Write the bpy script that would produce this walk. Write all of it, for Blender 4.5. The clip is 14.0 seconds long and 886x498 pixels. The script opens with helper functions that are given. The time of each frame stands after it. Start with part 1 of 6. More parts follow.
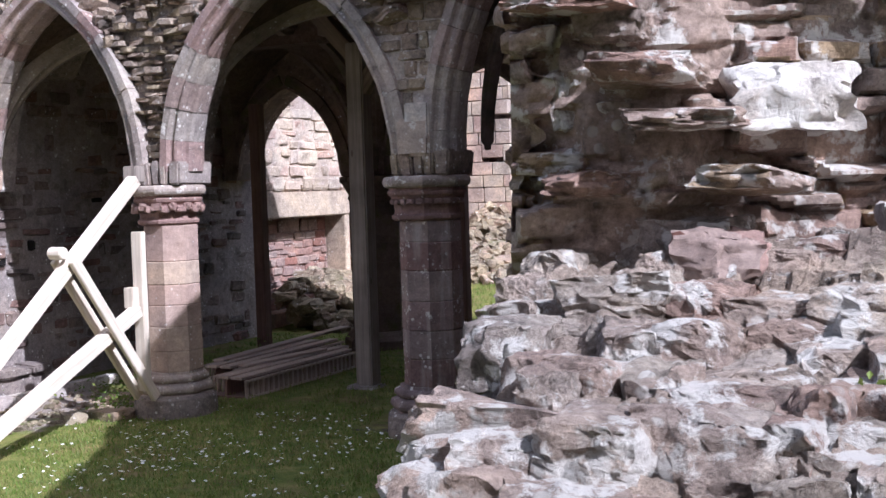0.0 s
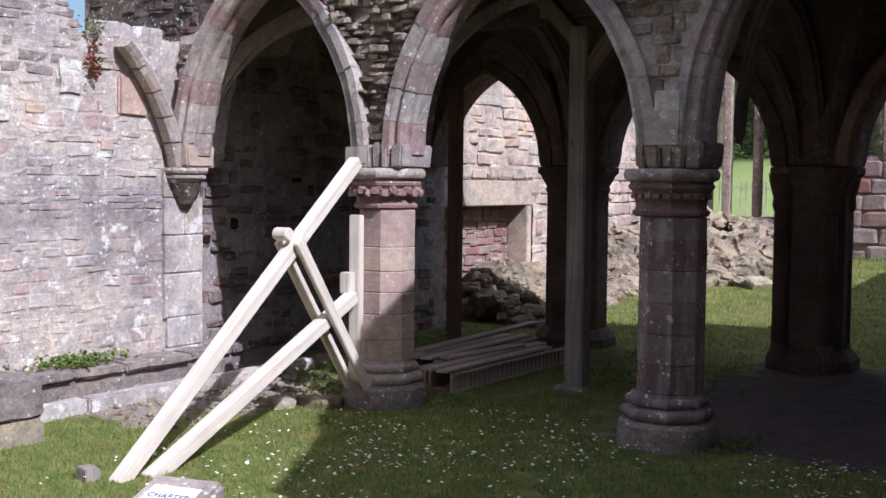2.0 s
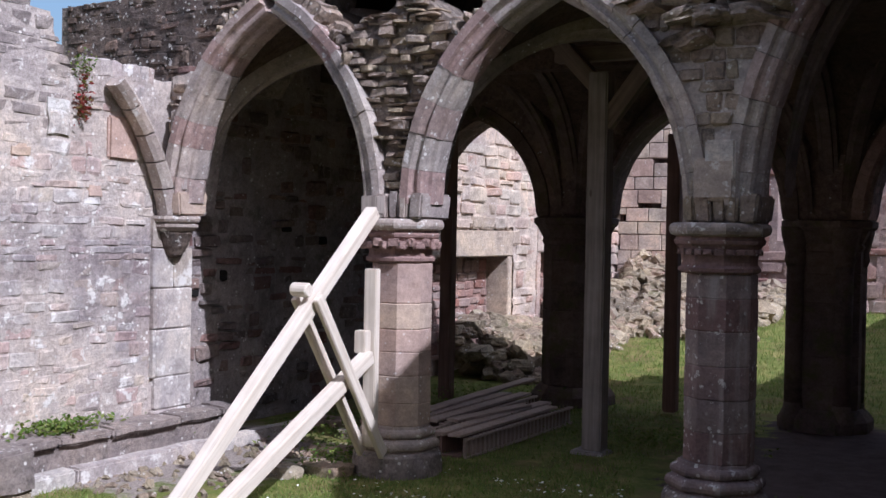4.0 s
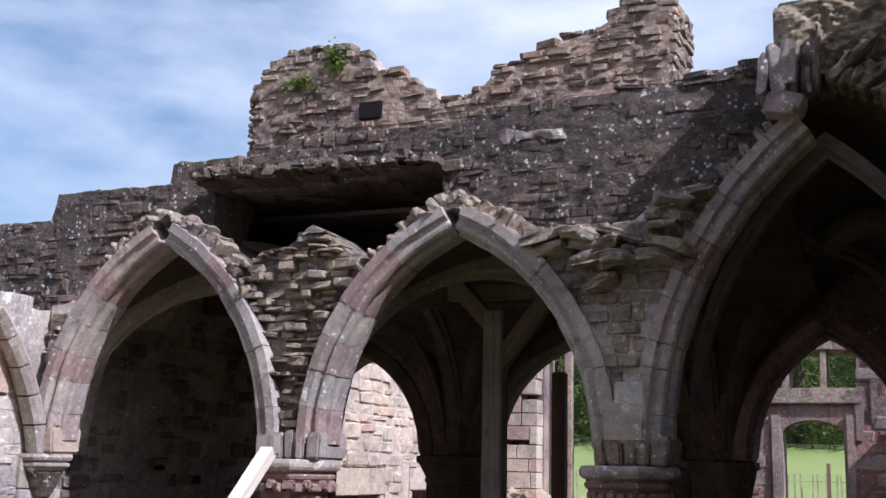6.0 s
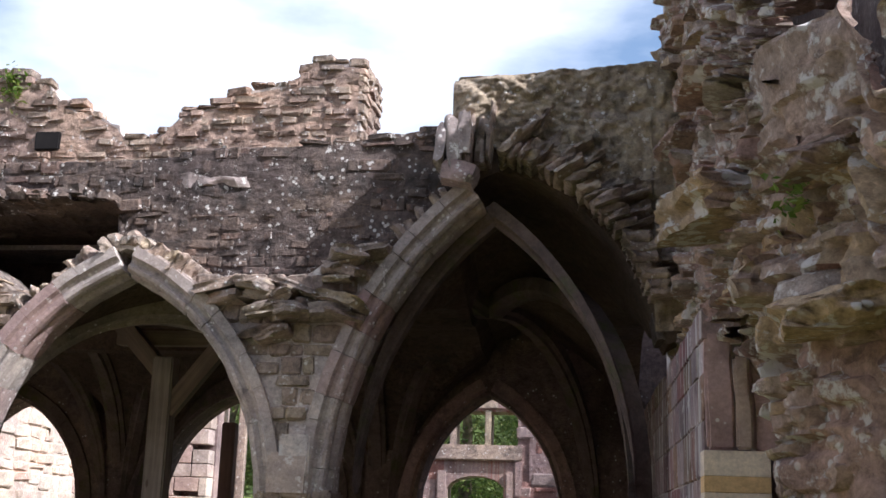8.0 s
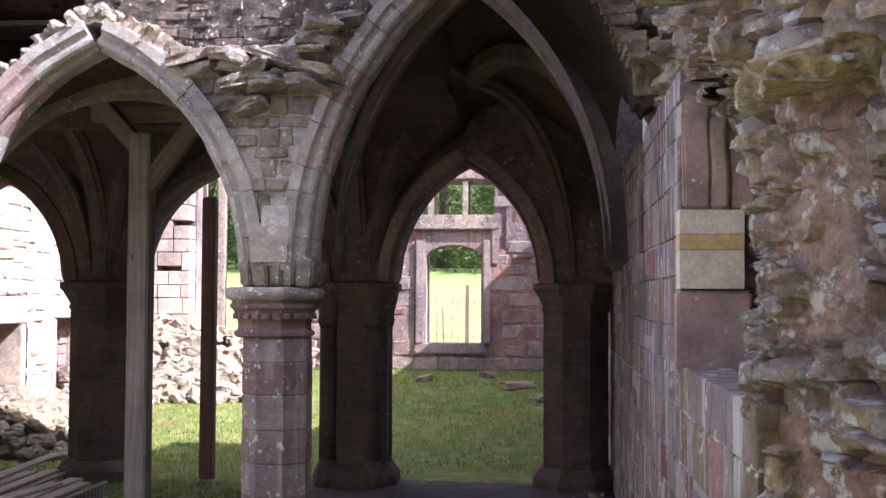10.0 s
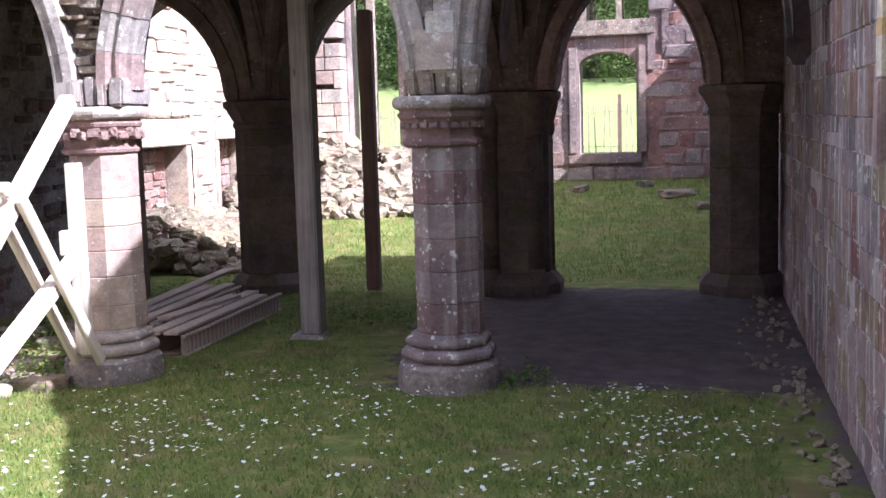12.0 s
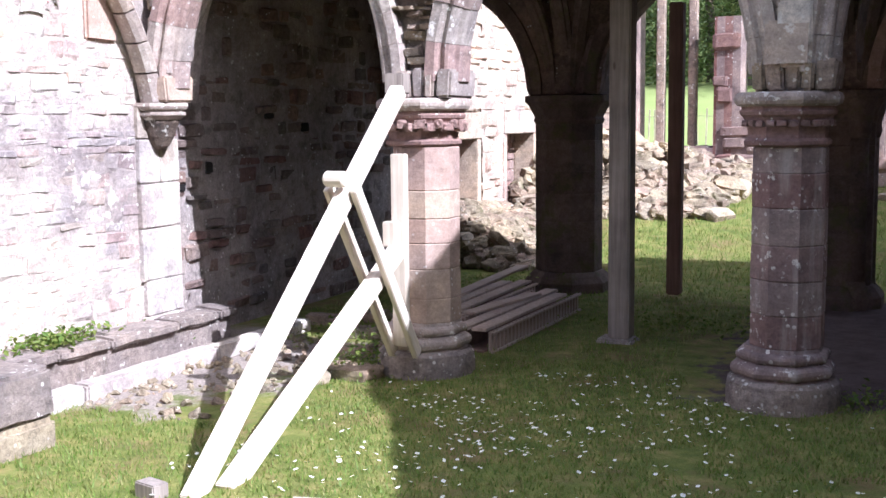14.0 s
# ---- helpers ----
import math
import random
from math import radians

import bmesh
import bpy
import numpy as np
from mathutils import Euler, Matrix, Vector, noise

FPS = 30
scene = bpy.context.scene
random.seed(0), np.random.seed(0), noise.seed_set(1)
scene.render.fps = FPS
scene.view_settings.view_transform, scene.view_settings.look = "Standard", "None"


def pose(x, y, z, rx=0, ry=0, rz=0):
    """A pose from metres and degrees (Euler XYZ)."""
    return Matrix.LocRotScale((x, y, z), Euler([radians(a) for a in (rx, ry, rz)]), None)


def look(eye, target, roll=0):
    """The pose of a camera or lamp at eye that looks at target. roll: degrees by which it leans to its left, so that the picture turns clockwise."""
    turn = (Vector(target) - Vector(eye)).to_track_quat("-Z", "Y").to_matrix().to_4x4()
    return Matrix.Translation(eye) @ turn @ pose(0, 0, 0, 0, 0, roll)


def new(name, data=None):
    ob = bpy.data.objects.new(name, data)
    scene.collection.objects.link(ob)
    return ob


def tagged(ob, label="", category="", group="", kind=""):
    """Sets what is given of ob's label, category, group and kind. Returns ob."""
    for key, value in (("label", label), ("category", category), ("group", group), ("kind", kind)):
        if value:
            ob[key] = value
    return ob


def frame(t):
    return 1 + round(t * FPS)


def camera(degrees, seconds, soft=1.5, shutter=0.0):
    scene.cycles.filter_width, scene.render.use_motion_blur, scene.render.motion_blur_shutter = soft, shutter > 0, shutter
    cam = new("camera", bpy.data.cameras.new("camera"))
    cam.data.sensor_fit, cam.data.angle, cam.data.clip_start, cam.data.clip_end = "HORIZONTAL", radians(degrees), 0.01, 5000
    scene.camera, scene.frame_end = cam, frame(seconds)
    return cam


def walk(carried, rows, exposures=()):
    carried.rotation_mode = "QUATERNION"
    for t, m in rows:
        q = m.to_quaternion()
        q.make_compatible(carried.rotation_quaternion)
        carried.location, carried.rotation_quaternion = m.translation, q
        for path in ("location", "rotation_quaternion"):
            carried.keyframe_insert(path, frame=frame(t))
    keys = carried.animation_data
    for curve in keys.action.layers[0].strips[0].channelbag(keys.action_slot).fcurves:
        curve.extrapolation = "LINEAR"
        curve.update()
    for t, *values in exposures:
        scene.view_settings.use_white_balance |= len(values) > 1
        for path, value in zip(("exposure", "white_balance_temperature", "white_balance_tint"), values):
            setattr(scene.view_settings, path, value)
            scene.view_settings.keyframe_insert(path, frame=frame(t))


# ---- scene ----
cam = camera(42.2, 14.0)
PATH = [
    (0, (3.811, -7.259, 1.741), (2.905, -5.479, 1.638), -1.8),
    (0.5, (3.619, -7.216, 1.735), (2.613, -5.491, 1.629), -0.3),
    (1, (3.415, -7.127, 1.765), (2.358, -5.429, 1.749), -0.2),
    (1.5, (3.233, -7.176, 1.747), (2.159, -5.489, 1.721), 1.9),
    (2, (2.953, -7.227, 1.742), (1.853, -5.561, 1.626), 0.6),
    (2.5, (2.75, -7.196, 1.746), (1.658, -5.521, 1.695), 0.6),
    (4.8, (1.802, -7.09, 1.779), (0.835, -5.341, 1.762), 1.6),
    (5, (1.757, -7.09, 1.781), (0.771, -5.35, 1.806), 1.7),
    (5.5, (1.711, -7.143, 1.796), (0.86, -5.341, 1.964), 1.3),
    (6, (1.659, -7.14, 1.819), (0.91, -5.323, 2.191), 1.3),
    (6.5, (1.612, -7.209, 1.831), (0.88, -5.406, 2.292), 1.6),
    (7, (1.645, -7.17, 1.806), (0.967, -5.345, 2.266), 2.8),
    (7.5, (1.685, -7.149, 1.819), (1.267, -5.25, 2.29), 2.8),
    (8, (1.751, -7.145, 1.821), (1.522, -5.215, 2.293), 1.7),
    (8.5, (1.753, -7.182, 1.813), (1.578, -5.233, 2.226), 0.8),
    (8.7, (1.752, -7.184, 1.811), (1.58, -5.222, 2.142), 0.8),
    (10.8, (1.72, -7.135, 1.772), (1.494, -5.15, 1.746), -0.6),
    (11, (1.715, -7.131, 1.769), (1.438, -5.152, 1.695), -0.9),
    (11.5, (1.647, -7.159, 1.756), (1.307, -5.193, 1.616), -1.0),
    (12, (1.557, -7.08, 1.726), (1.125, -5.141, 1.494), -1.7),
    (12.5, (1.453, -6.962, 1.709), (0.919, -5.059, 1.401), -2.7),
    (13, (1.344, -6.921, 1.707), (0.64, -5.078, 1.379), -1.5),
    (13.5, (1.187, -6.913, 1.725), (0.429, -5.077, 1.489), -0.8),
    (14, (1.012, -6.938, 1.72), (0.172, -5.138, 1.492), -0.6),
]
EXPOSURES = [(0.0, 0.58, 5450, 18), (1.0, 0.46, 5450, 18), (2.5, 0.10, 5450, 18), (5.0, 0.06, 5400, 19), (6.5, 0.34, 5550, 17), (7.5, 0.64, 5800, 16), (8.5, 1.10, 5850, 16), (10.8, 1.74, 5350, 19),
             (12.0, 1.50, 5350, 19), (14.0, 1.14, 5450, 18)]
walk(cam, [(t, look(eye, target, roll)) for t, eye, target, roll in PATH], EXPOSURES)

# ---- light ----
SUN_AZ, SUN_EL = -20.0, 43.0          # degrees: towards the sun, from +x, and above the horizon
sun_dir = Vector((math.cos(radians(SUN_AZ)) * math.cos(radians(SUN_EL)), math.sin(radians(SUN_AZ)) * math.cos(radians(SUN_EL)), math.sin(radians(SUN_EL))))
sun = new("sun", bpy.data.lights.new("sun", "SUN"))
sun.data.energy, sun.data.angle, sun.data.color = 5.0, radians(0.53), (1.0, 0.965, 0.91)
sun.matrix_world = look(sun_dir * 60, (0, 0, 0))

world = bpy.data.worlds.new("world")
scene.world = world
world.use_nodes = True
wn, wl = world.node_tree.nodes, world.node_tree.links
wn.clear()
w_out, w_bg = wn.new("ShaderNodeOutputWorld"), wn.new("ShaderNodeBackground")
w_sky = wn.new("ShaderNodeTexSky")
w_sky.sky_type, w_sky.sun_disc = "NISHITA", False
w_sky.dust_density, w_sky.air_density = 3.0, 1.0
w_sky.sun_elevation, w_sky.sun_rotation = radians(SUN_EL), radians(90 - SUN_AZ)
w_co, w_map, w_no, w_ramp = wn.new("ShaderNodeTexCoord"), wn.new("ShaderNodeMapping"), wn.new("ShaderNodeTexNoise"), wn.new("ShaderNodeValToRGB")
w_map.inputs["Scale"].default_value = (1.0, 1.0, 2.6)
w_map.inputs["Location"].default_value = (3.1, 1.4, 0.35)
w_no.inputs["Scale"].default_value, w_no.inputs["Detail"].default_value, w_no.inputs["Roughness"].default_value = 2.4, 8.0, 0.52
w_ramp.color_ramp.elements[0].position, w_ramp.color_ramp.elements[1].position = 0.43, 0.70
w_mix = wn.new("ShaderNodeMix")
w_mix.data_type = "RGBA"
w_mix.inputs["B"].default_value = (15.5, 15.8, 16.0, 1)
wl.new(w_co.outputs["Generated"], w_map.inputs["Vector"])
wl.new(w_map.outputs["Vector"], w_no.inputs["Vector"])
wl.new(w_no.outputs["Fac"], w_ramp.inputs["Fac"])
wl.new(w_ramp.outputs["Color"], w_mix.inputs["Factor"])
w_gain = wn.new("ShaderNodeMix")
w_gain.data_type, w_gain.blend_type = "RGBA", "MULTIPLY"
w_gain.inputs["Factor"].default_value = 1.0
w_gain.inputs["B"].default_value = (2.2, 2.25, 2.1, 1)
wl.new(w_sky.outputs["Color"], w_gain.inputs["A"])
wl.new(w_gain.outputs["Result"], w_mix.inputs["A"])
wl.new(w_mix.outputs["Result"], w_bg.inputs["Color"])
w_bg.inputs["Strength"].default_value = 0.057
wl.new(w_bg.outputs["Background"], w_out.inputs["Surface"])


# ---- materials ----
def nodes_of(name):
    m = bpy.data.materials.new(name)
    m.use_nodes = True
    n, l = m.node_tree.nodes, m.node_tree.links
    return m, n, l, n["Principled BSDF"]


def noise_node(n, l, vec, scale, detail=5.0, rough=0.6):
    a = n.new("ShaderNodeTexNoise")
    a.inputs["Scale"].default_value, a.inputs["Detail"].default_value, a.inputs["Roughness"].default_value = scale, detail, rough
    if vec is not None:
        l.new(vec, a.inputs["Vector"])
    return a.outputs["Fac"]


def ramp_node(n, l, fac, stops, interp="LINEAR"):
    r = n.new("ShaderNodeValToRGB")
    r.color_ramp.interpolation = interp
    e = r.color_ramp.elements
    while len(e) < len(stops):
        e.new(0.5)
    while len(e) > len(stops):
        e.remove(e[-1])
    for k, (p, c) in enumerate(stops):
        e[k].position = p
        e[k].color = (*c, 1) if len(c) == 3 else c
    l.new(fac, r.inputs["Fac"])
    return r.outputs["Color"]


def mix_node(n, l, fac, a, b, blend="MIX"):
    m = n.new("ShaderNodeMix")
    m.data_type, m.blend_type = "RGBA", blend
    for key, v in (("Factor", fac), ("A", a), ("B", b)):
        if isinstance(v, (int, float)):
            m.inputs[key].default_value = v
        elif isinstance(v, tuple):
            m.inputs[key].default_value = (*v, 1)
        else:
            l.new(v, m.inputs[key])
    return m.outputs["Result"]


def math_node(n, l, op, a, b=0.0):
    m = n.new("ShaderNodeMath")
    m.operation = op
    for k, v in enumerate((a, b)):
        if isinstance(v, (int, float)):
            m.inputs[k].default_value = v
        else:
            l.new(v, m.inputs[k])
    return m.outputs["Value"]


def bump_node(n, l, height, strength, distance, bsdf):
    b = n.new("ShaderNodeBump")
    b.inputs["Strength"].default_value, b.inputs["Distance"].default_value = strength, distance
    l.new(height, b.inputs["Height"])
    l.new(b.outputs["Normal"], bsdf.inputs["Normal"])


def piece_random(n, l):
    """A number for each stone: the object's own, and the island's in joined masonry."""
    oi, g = n.new("ShaderNodeObjectInfo"), n.new("ShaderNodeNewGeometry")
    s = math_node(n, l, "ADD", oi.outputs["Random"], g.outputs["Random Per Island"])
    return math_node(n, l, "FRACT", s)


def stone(name, colours, lichen=0.25, dark=0.3, streak=0.0, moss=0.0, relief=1.0, grain=1.0, patch=13.0, crust_size=4.5):
    """Weathered sandstone: a colour for each block, stains, dark crust, pale lichen, bedding relief."""
    m, n, l, b = nodes_of(name)
    pos = n.new("ShaderNodeNewGeometry").outputs["Position"]
    rnd = piece_random(n, l)
    k = len(colours)
    col = ramp_node(n, l, rnd, [((i + 0.5) / k, c) for i, c in enumerate(colours)], "LINEAR")
    big = noise_node(n, l, pos, 2.3, 4, 0.6)
    col = mix_node(n, l, 1.0, col, ramp_node(n, l, big, [(0.3, (0.72, 0.70, 0.70)), (0.5, (1, 1, 1)), (0.72, (1.22, 1.18, 1.1))]), "MULTIPLY")
    wide = noise_node(n, l, pos, 0.9, 5, 0.62)
    col = mix_node(n, l, 1.0, col, ramp_node(n, l, wide, [(0.34, (0.66, 0.64, 0.68)), (0.5, (1, 0.985, 0.975)), (0.66, (1.16, 1.11, 1.04))]), "MULTIPLY")
    bed = n.new("ShaderNodeMapping")
    bed.inputs["Scale"].default_value = (7.0, 7.0, 11.0)
    l.new(pos, bed.inputs["Vector"])
    layer = noise_node(n, l, bed.outputs["Vector"], 1.0, 6, 0.7)
    fine = noise_node(n, l, pos, 55 * grain, 6, 0.75)
    col = mix_node(n, l, 0.5, col, ramp_node(n, l, layer, [(0.32, (0.62, 0.6, 0.6)), (0.6, (1.1, 1.08, 1.06))]), "MULTIPLY")
    col = mix_node(n, l, 0.45, col, ramp_node(n, l, fine, [(0.3, (0.5, 0.48, 0.47)), (0.65, (1.25, 1.25, 1.22))]), "MULTIPLY")
    gritty = noise_node(n, l, pos, 21 * grain, 9, 0.8)
    col = mix_node(n, l, min(1.0, 0.75 * relief), col, ramp_node(n, l, gritty, [(0.34, (0.42, 0.40, 0.40)), (0.5, (0.95, 0.94, 0.93)), (0.66, (1.35, 1.34, 1.32))]), "MULTIPLY")
    crust = noise_node(n, l, pos, crust_size, 8, 0.72)
    cf = ramp_node(n, l, crust, [(0.60 - 0.22 * dark, (0, 0, 0)), (0.74 - 0.2 * dark, (1, 1, 1))])
    col = mix_node(n, l, math_node(n, l, "MULTIPLY", cf, min(0.85, 0.35 + dark)), col, (0.055, 0.048, 0.046))
    if streak:
        sm = n.new("ShaderNodeMapping")
        sm.inputs["Scale"].default_value = (9.0, 9.0, 1.1)
        l.new(pos, sm.inputs["Vector"])
        sf = ramp_node(n, l, noise_node(n, l, sm.outputs["Vector"], 1.0, 5, 0.6), [(0.54, (0, 0, 0)), (0.66, (1, 1, 1))])
        col = mix_node(n, l, math_node(n, l, "MULTIPLY", sf, streak), col, (0.55, 0.53, 0.50))
    if moss:
        mf = ramp_node(n, l, noise_node(n, l, pos, 3.1, 6, 0.7), [(0.62 - 0.25 * moss, (0, 0, 0)), (0.78 - 0.2 * moss, (1, 1, 1))])
        col = mix_node(n, l, math_node(n, l, "MULTIPLY", mf, 0.8), col, (0.075, 0.095, 0.022))
    if lichen:
        lf = ramp_node(n, l, noise_node(n, l, pos, patch, 7, 0.68), [(0.68 - 0.18 * lichen, (0, 0, 0)), (0.73 - 0.18 * lichen, (1, 1, 1))])
        spots = n.new("ShaderNodeTexVoronoi")
        spots.inputs["Scale"].default_value = 20.0
        l.new(pos, spots.inputs["Vector"])
        sp = ramp_node(n, l, spots.outputs["Distance"], [(0.14 + 0.16 * lichen, (1, 1, 1)), (0.2 + 0.2 * lichen, (0, 0, 0))])
        rare = ramp_node(n, l, noise_node(n, l, pos, 6.0, 3, 0.5), [(0.52, (0, 0, 0)), (0.62, (1, 1, 1))])
        both = math_node(n, l, "MAXIMUM", lf, math_node(n, l, "MULTIPLY", sp, rare))
        col = mix_node(n, l, math_node(n, l, "MULTIPLY", both, 0.8), col, (0.74, 0.71, 0.675))
    l.new(col, b.inputs["Base Color"])
    b.inputs["Roughness"].default_value = 0.92
    b.inputs["Specular IOR Level"].default_value = 0.25
    h = math_node(n, l, "ADD", math_node(n, l, "MULTIPLY", layer, 1.2), math_node(n, l, "MULTIPLY", fine, 0.35))
    h = math_node(n, l, "ADD", h, math_node(n, l, "MULTIPLY", crust, 0.9))
    h = math_node(n, l, "ADD", h, math_node(n, l, "MULTIPLY", gritty, 0.9))
    bump_node(n, l, h, 0.75 * relief, 0.03, b)
    return m


RED = (0.27, 0.135, 0.115)
M_RUBBLE = stone("rubble_sandstone", [(0.50, 0.465, 0.455), (0.50, 0.42, 0.40), (0.56, 0.53, 0.51), (0.45, 0.41, 0.41), (0.53, 0.47, 0.41), (0.48, 0.37, 0.355), (0.40, 0.36, 0.36)], 0.6, 0.12, relief=0.65, patch=5.0)
# dark rubble, toned down further for the shade under the vault
M_INNER = stone("shade_toned_sandstone", [(0.22, 0.18, 0.175), (0.23, 0.13, 0.12), (0.26, 0.23, 0.22), (0.27, 0.19, 0.17), (0.16, 0.14, 0.135)], 0.05, 0.35)
M_WTOP = stone("weathered_grey_rubble", [(0.33, 0.295, 0.285), (0.36, 0.32, 0.31), (0.29, 0.255, 0.25), (0.38, 0.34, 0.325)], 0.5, 0.3, relief=0.8, patch=9.0)
M_MORTAR = stone("lime_mortar", [(0.50, 0.45, 0.43)], 0.4, 0.12, relief=0.75, patch=5.0)
M_DARKMORTAR = stone("dark_mortar", [(0.15, 0.125, 0.115)], 0.03, 0.5, relief=1.3)
M_COLUMN_A = stone("pink_dressed_stone", [(0.44, 0.33, 0.295), (0.43, 0.345, 0.30), (0.46, 0.37, 0.315)], 0.05, 0.05, relief=0.35)
M_COLUMN_B = stone("red_dressed_stone", [(0.29, 0.235, 0.235), (0.25, 0.155, 0.15), (0.26, 0.20, 0.20), (0.31, 0.25, 0.245)], 0.42, 0.15, streak=0.3, relief=0.5)
M_CAPITAL = stone("carved_red_stone", [(0.32, 0.215, 0.20), (0.34, 0.24, 0.22)], 0.1, 0.2, relief=0.6)
M_ABACUS = stone("lichened_grey_stone", [(0.43, 0.37, 0.34)], 0.55, 0.1, relief=0.5)
M_ARCH = stone("grey_arch_stone", [(0.41, 0.37, 0.355), (0.39, 0.34, 0.33), (0.43, 0.395, 0.375), (0.36, 0.265, 0.255)], 0.35, 0.27, relief=0.55)
M_SPANDREL = stone("spandrel_stone", [(0.36, 0.29, 0.25), (0.37, 0.32, 0.28), (0.39, 0.31, 0.26), (0.40, 0.34, 0.26)], 0.35, 0.4)
M_UPPER = stone("weathered_dark_stone", [(0.19, 0.145, 0.125), (0.155, 0.125, 0.11), (0.21, 0.165, 0.14), (0.24, 0.17, 0.145)], 0.42, 0.6, relief=1.2)
M_CRUST = stone("dark_lichened_crust", [(0.155, 0.125, 0.115)], 0.45, 0.45, relief=1.4, patch=15.0)
M_RUIN = stone("bright_gable_stone", [(0.33, 0.265, 0.22), (0.38, 0.32, 0.265), (0.27, 0.2, 0.17), (0.4, 0.3, 0.25)], 0.4, 0.3)
M_ASHLAR = stone("purple_ashlar", [(0.31, 0.235, 0.24), (0.37, 0.31, 0.31), (0.25, 0.12, 0.125), (0.27, 0.22, 0.15), (0.34, 0.25, 0.26), (0.20, 0.165, 0.17), (0.33, 0.27, 0.275)], 0.35, 0.25, streak=0.85, relief=0.5, patch=6.0)
M_CORE = stone("broken_wall_core", [(0.47, 0.37, 0.32), (0.43, 0.31, 0.25), (0.50, 0.44, 0.40), (0.40, 0.25, 0.20), (0.46, 0.40, 0.36), (0.50, 0.38, 0.25)], 0.75, 0.25, relief=1.1, patch=7.0, crust_size=9.0, grain=1.3)
M_WHITE = stone("white_lichened_stone", [(0.62, 0.59, 0.57), (0.56, 0.52, 0.5)], 0.95, 0.12, relief=0.9, patch=4.0)
M_LOW = stone("lichened_wall_head", [(0.47, 0.41, 0.375), (0.43, 0.335, 0.30), (0.52, 0.47, 0.43), (0.38, 0.28, 0.25), (0.46, 0.41, 0.37)], 0.85, 0.34, relief=1.3, patch=6.5, crust_size=8.0)
M_COREMORTAR = stone("crumbling_core_mortar", [(0.50, 0.42, 0.37)], 0.6, 0.4, relief=1.6, patch=7.0, crust_size=8.0)
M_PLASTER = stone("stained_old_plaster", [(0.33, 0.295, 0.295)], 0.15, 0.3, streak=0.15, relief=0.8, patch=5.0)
M_FIRE = stone("pale_hearth_stone", [(0.54, 0.46, 0.41), (0.52, 0.38, 0.33), (0.56, 0.5, 0.44), (0.5, 0.42, 0.35)], 0.15, 0.03, relief=0.7)
M_COURT = stone("court_stone", [(0.33, 0.25, 0.23), RED, (0.36, 0.29, 0.27), (0.30, 0.22, 0.21)], 0.15, 0.2, relief=0.6)
# moss grows on this stone; its low base tone carries the passage's shade
M_PIER = stone("mossy_shaded_pier_stone", [(0.15, 0.115, 0.105), (0.17, 0.13, 0.115)], 0.0, 0.35, moss=0.4, relief=0.6)
M_MIDMORTAR = stone("weathered_mortar", [(0.27, 0.235, 0.215)], 0.25, 0.35, relief=1.3)
M_BENCH = stone("worn_bench_stone", [(0.27, 0.235, 0.225), (0.31, 0.27, 0.26)], 0.3, 0.3, relief=0.9)
# lighter copy of the rib stone, with the light near the arcade in its colour
M_RIB = stone("lit_rib_stone", [(0.29, 0.25, 0.225), (0.32, 0.28, 0.255)], 0.1, 0.25, relief=0.5)
# web stone darkened in its colour for the shade up in the vault
M_VAULT = stone("shaded_vault_stone", [(0.13, 0.095, 0.075)], 0.0, 0.3, relief=1.2)
M_DEBRIS = stone("fallen_stone", [(0.40, 0.35, 0.27), (0.34, 0.29, 0.21), (0.40, 0.31, 0.25), (0.29, 0.25, 0.18)], 0.2, 0.25, moss=0.2)
M_LEDGE = stone("mossy_ledge_stone", [(0.34, 0.28, 0.2)], 0.1, 0.2, moss=0.45, relief=1.0)
M_ASHSKIN = stone("lime_streaked_skin", [(0.50, 0.44, 0.44)], 0.3, 0.05, streak=0.6, relief=0.5)
M_CONSOL = stone("new_buff_stone", [(0.82, 0.73, 0.61)], 0.0, 0.0, relief=0.1)
M_CONSOL_BAND = stone("ochre_banded_stone", [(0.74, 0.54, 0.29)], 0.0, 0.0, relief=0.1)
M_CONSOL_RED = stone("new_mauve_stone", [(0.46, 0.335, 0.325)], 0.05, 0.0, relief=0.12)


def wood(name, light, shade, weather=0.4):
    m, n, l, b = nodes_of(name)
    co = n.new("ShaderNodeTexCoord").outputs["Object"]
    mp = n.new("ShaderNodeMapping")
    mp.inputs["Scale"].default_value = (38, 38, 1.6)
    l.new(co, mp.inputs["Vector"])
    g = noise_node(n, l, mp.outputs["Vector"], 1.0, 6, 0.65)
    col = ramp_node(n, l, g, [(0.28, shade), (0.62, light)])
    blot = noise_node(n, l, co, 3.0, 5, 0.6)
    col = mix_node(n, l, weather, col, ramp_node(n, l, blot, [(0.35, (0.5, 0.48, 0.47)), (0.65, (1.12, 1.1, 1.08))]), "MULTIPLY")
    kn = n.new("ShaderNodeTexVoronoi")
    kn.inputs["Scale"].default_value = 4.0
    km = n.new("ShaderNodeMapping")
    km.inputs["Scale"].default_value = (1.6, 1.6, 0.6)
    l.new(co, km.inputs["Vector"])
    l.new(km.outputs["Vector"], kn.inputs["Vector"])
    kf = ramp_node(n, l, kn.outputs["Distance"], [(0.05, (1, 1, 1)), (0.09, (0, 0, 0))])
    col = mix_node(n, l, math_node(n, l, "MULTIPLY", kf, 0.7), col, (shade[0] * 0.5, shade[1] * 0.4, shade[2] * 0.35))
    l.new(col, b.inputs["Base Color"])
    b.inputs["Roughness"].default_value = 0.78
    bump_node(n, l, g, 0.35, 0.006, b)
    return m


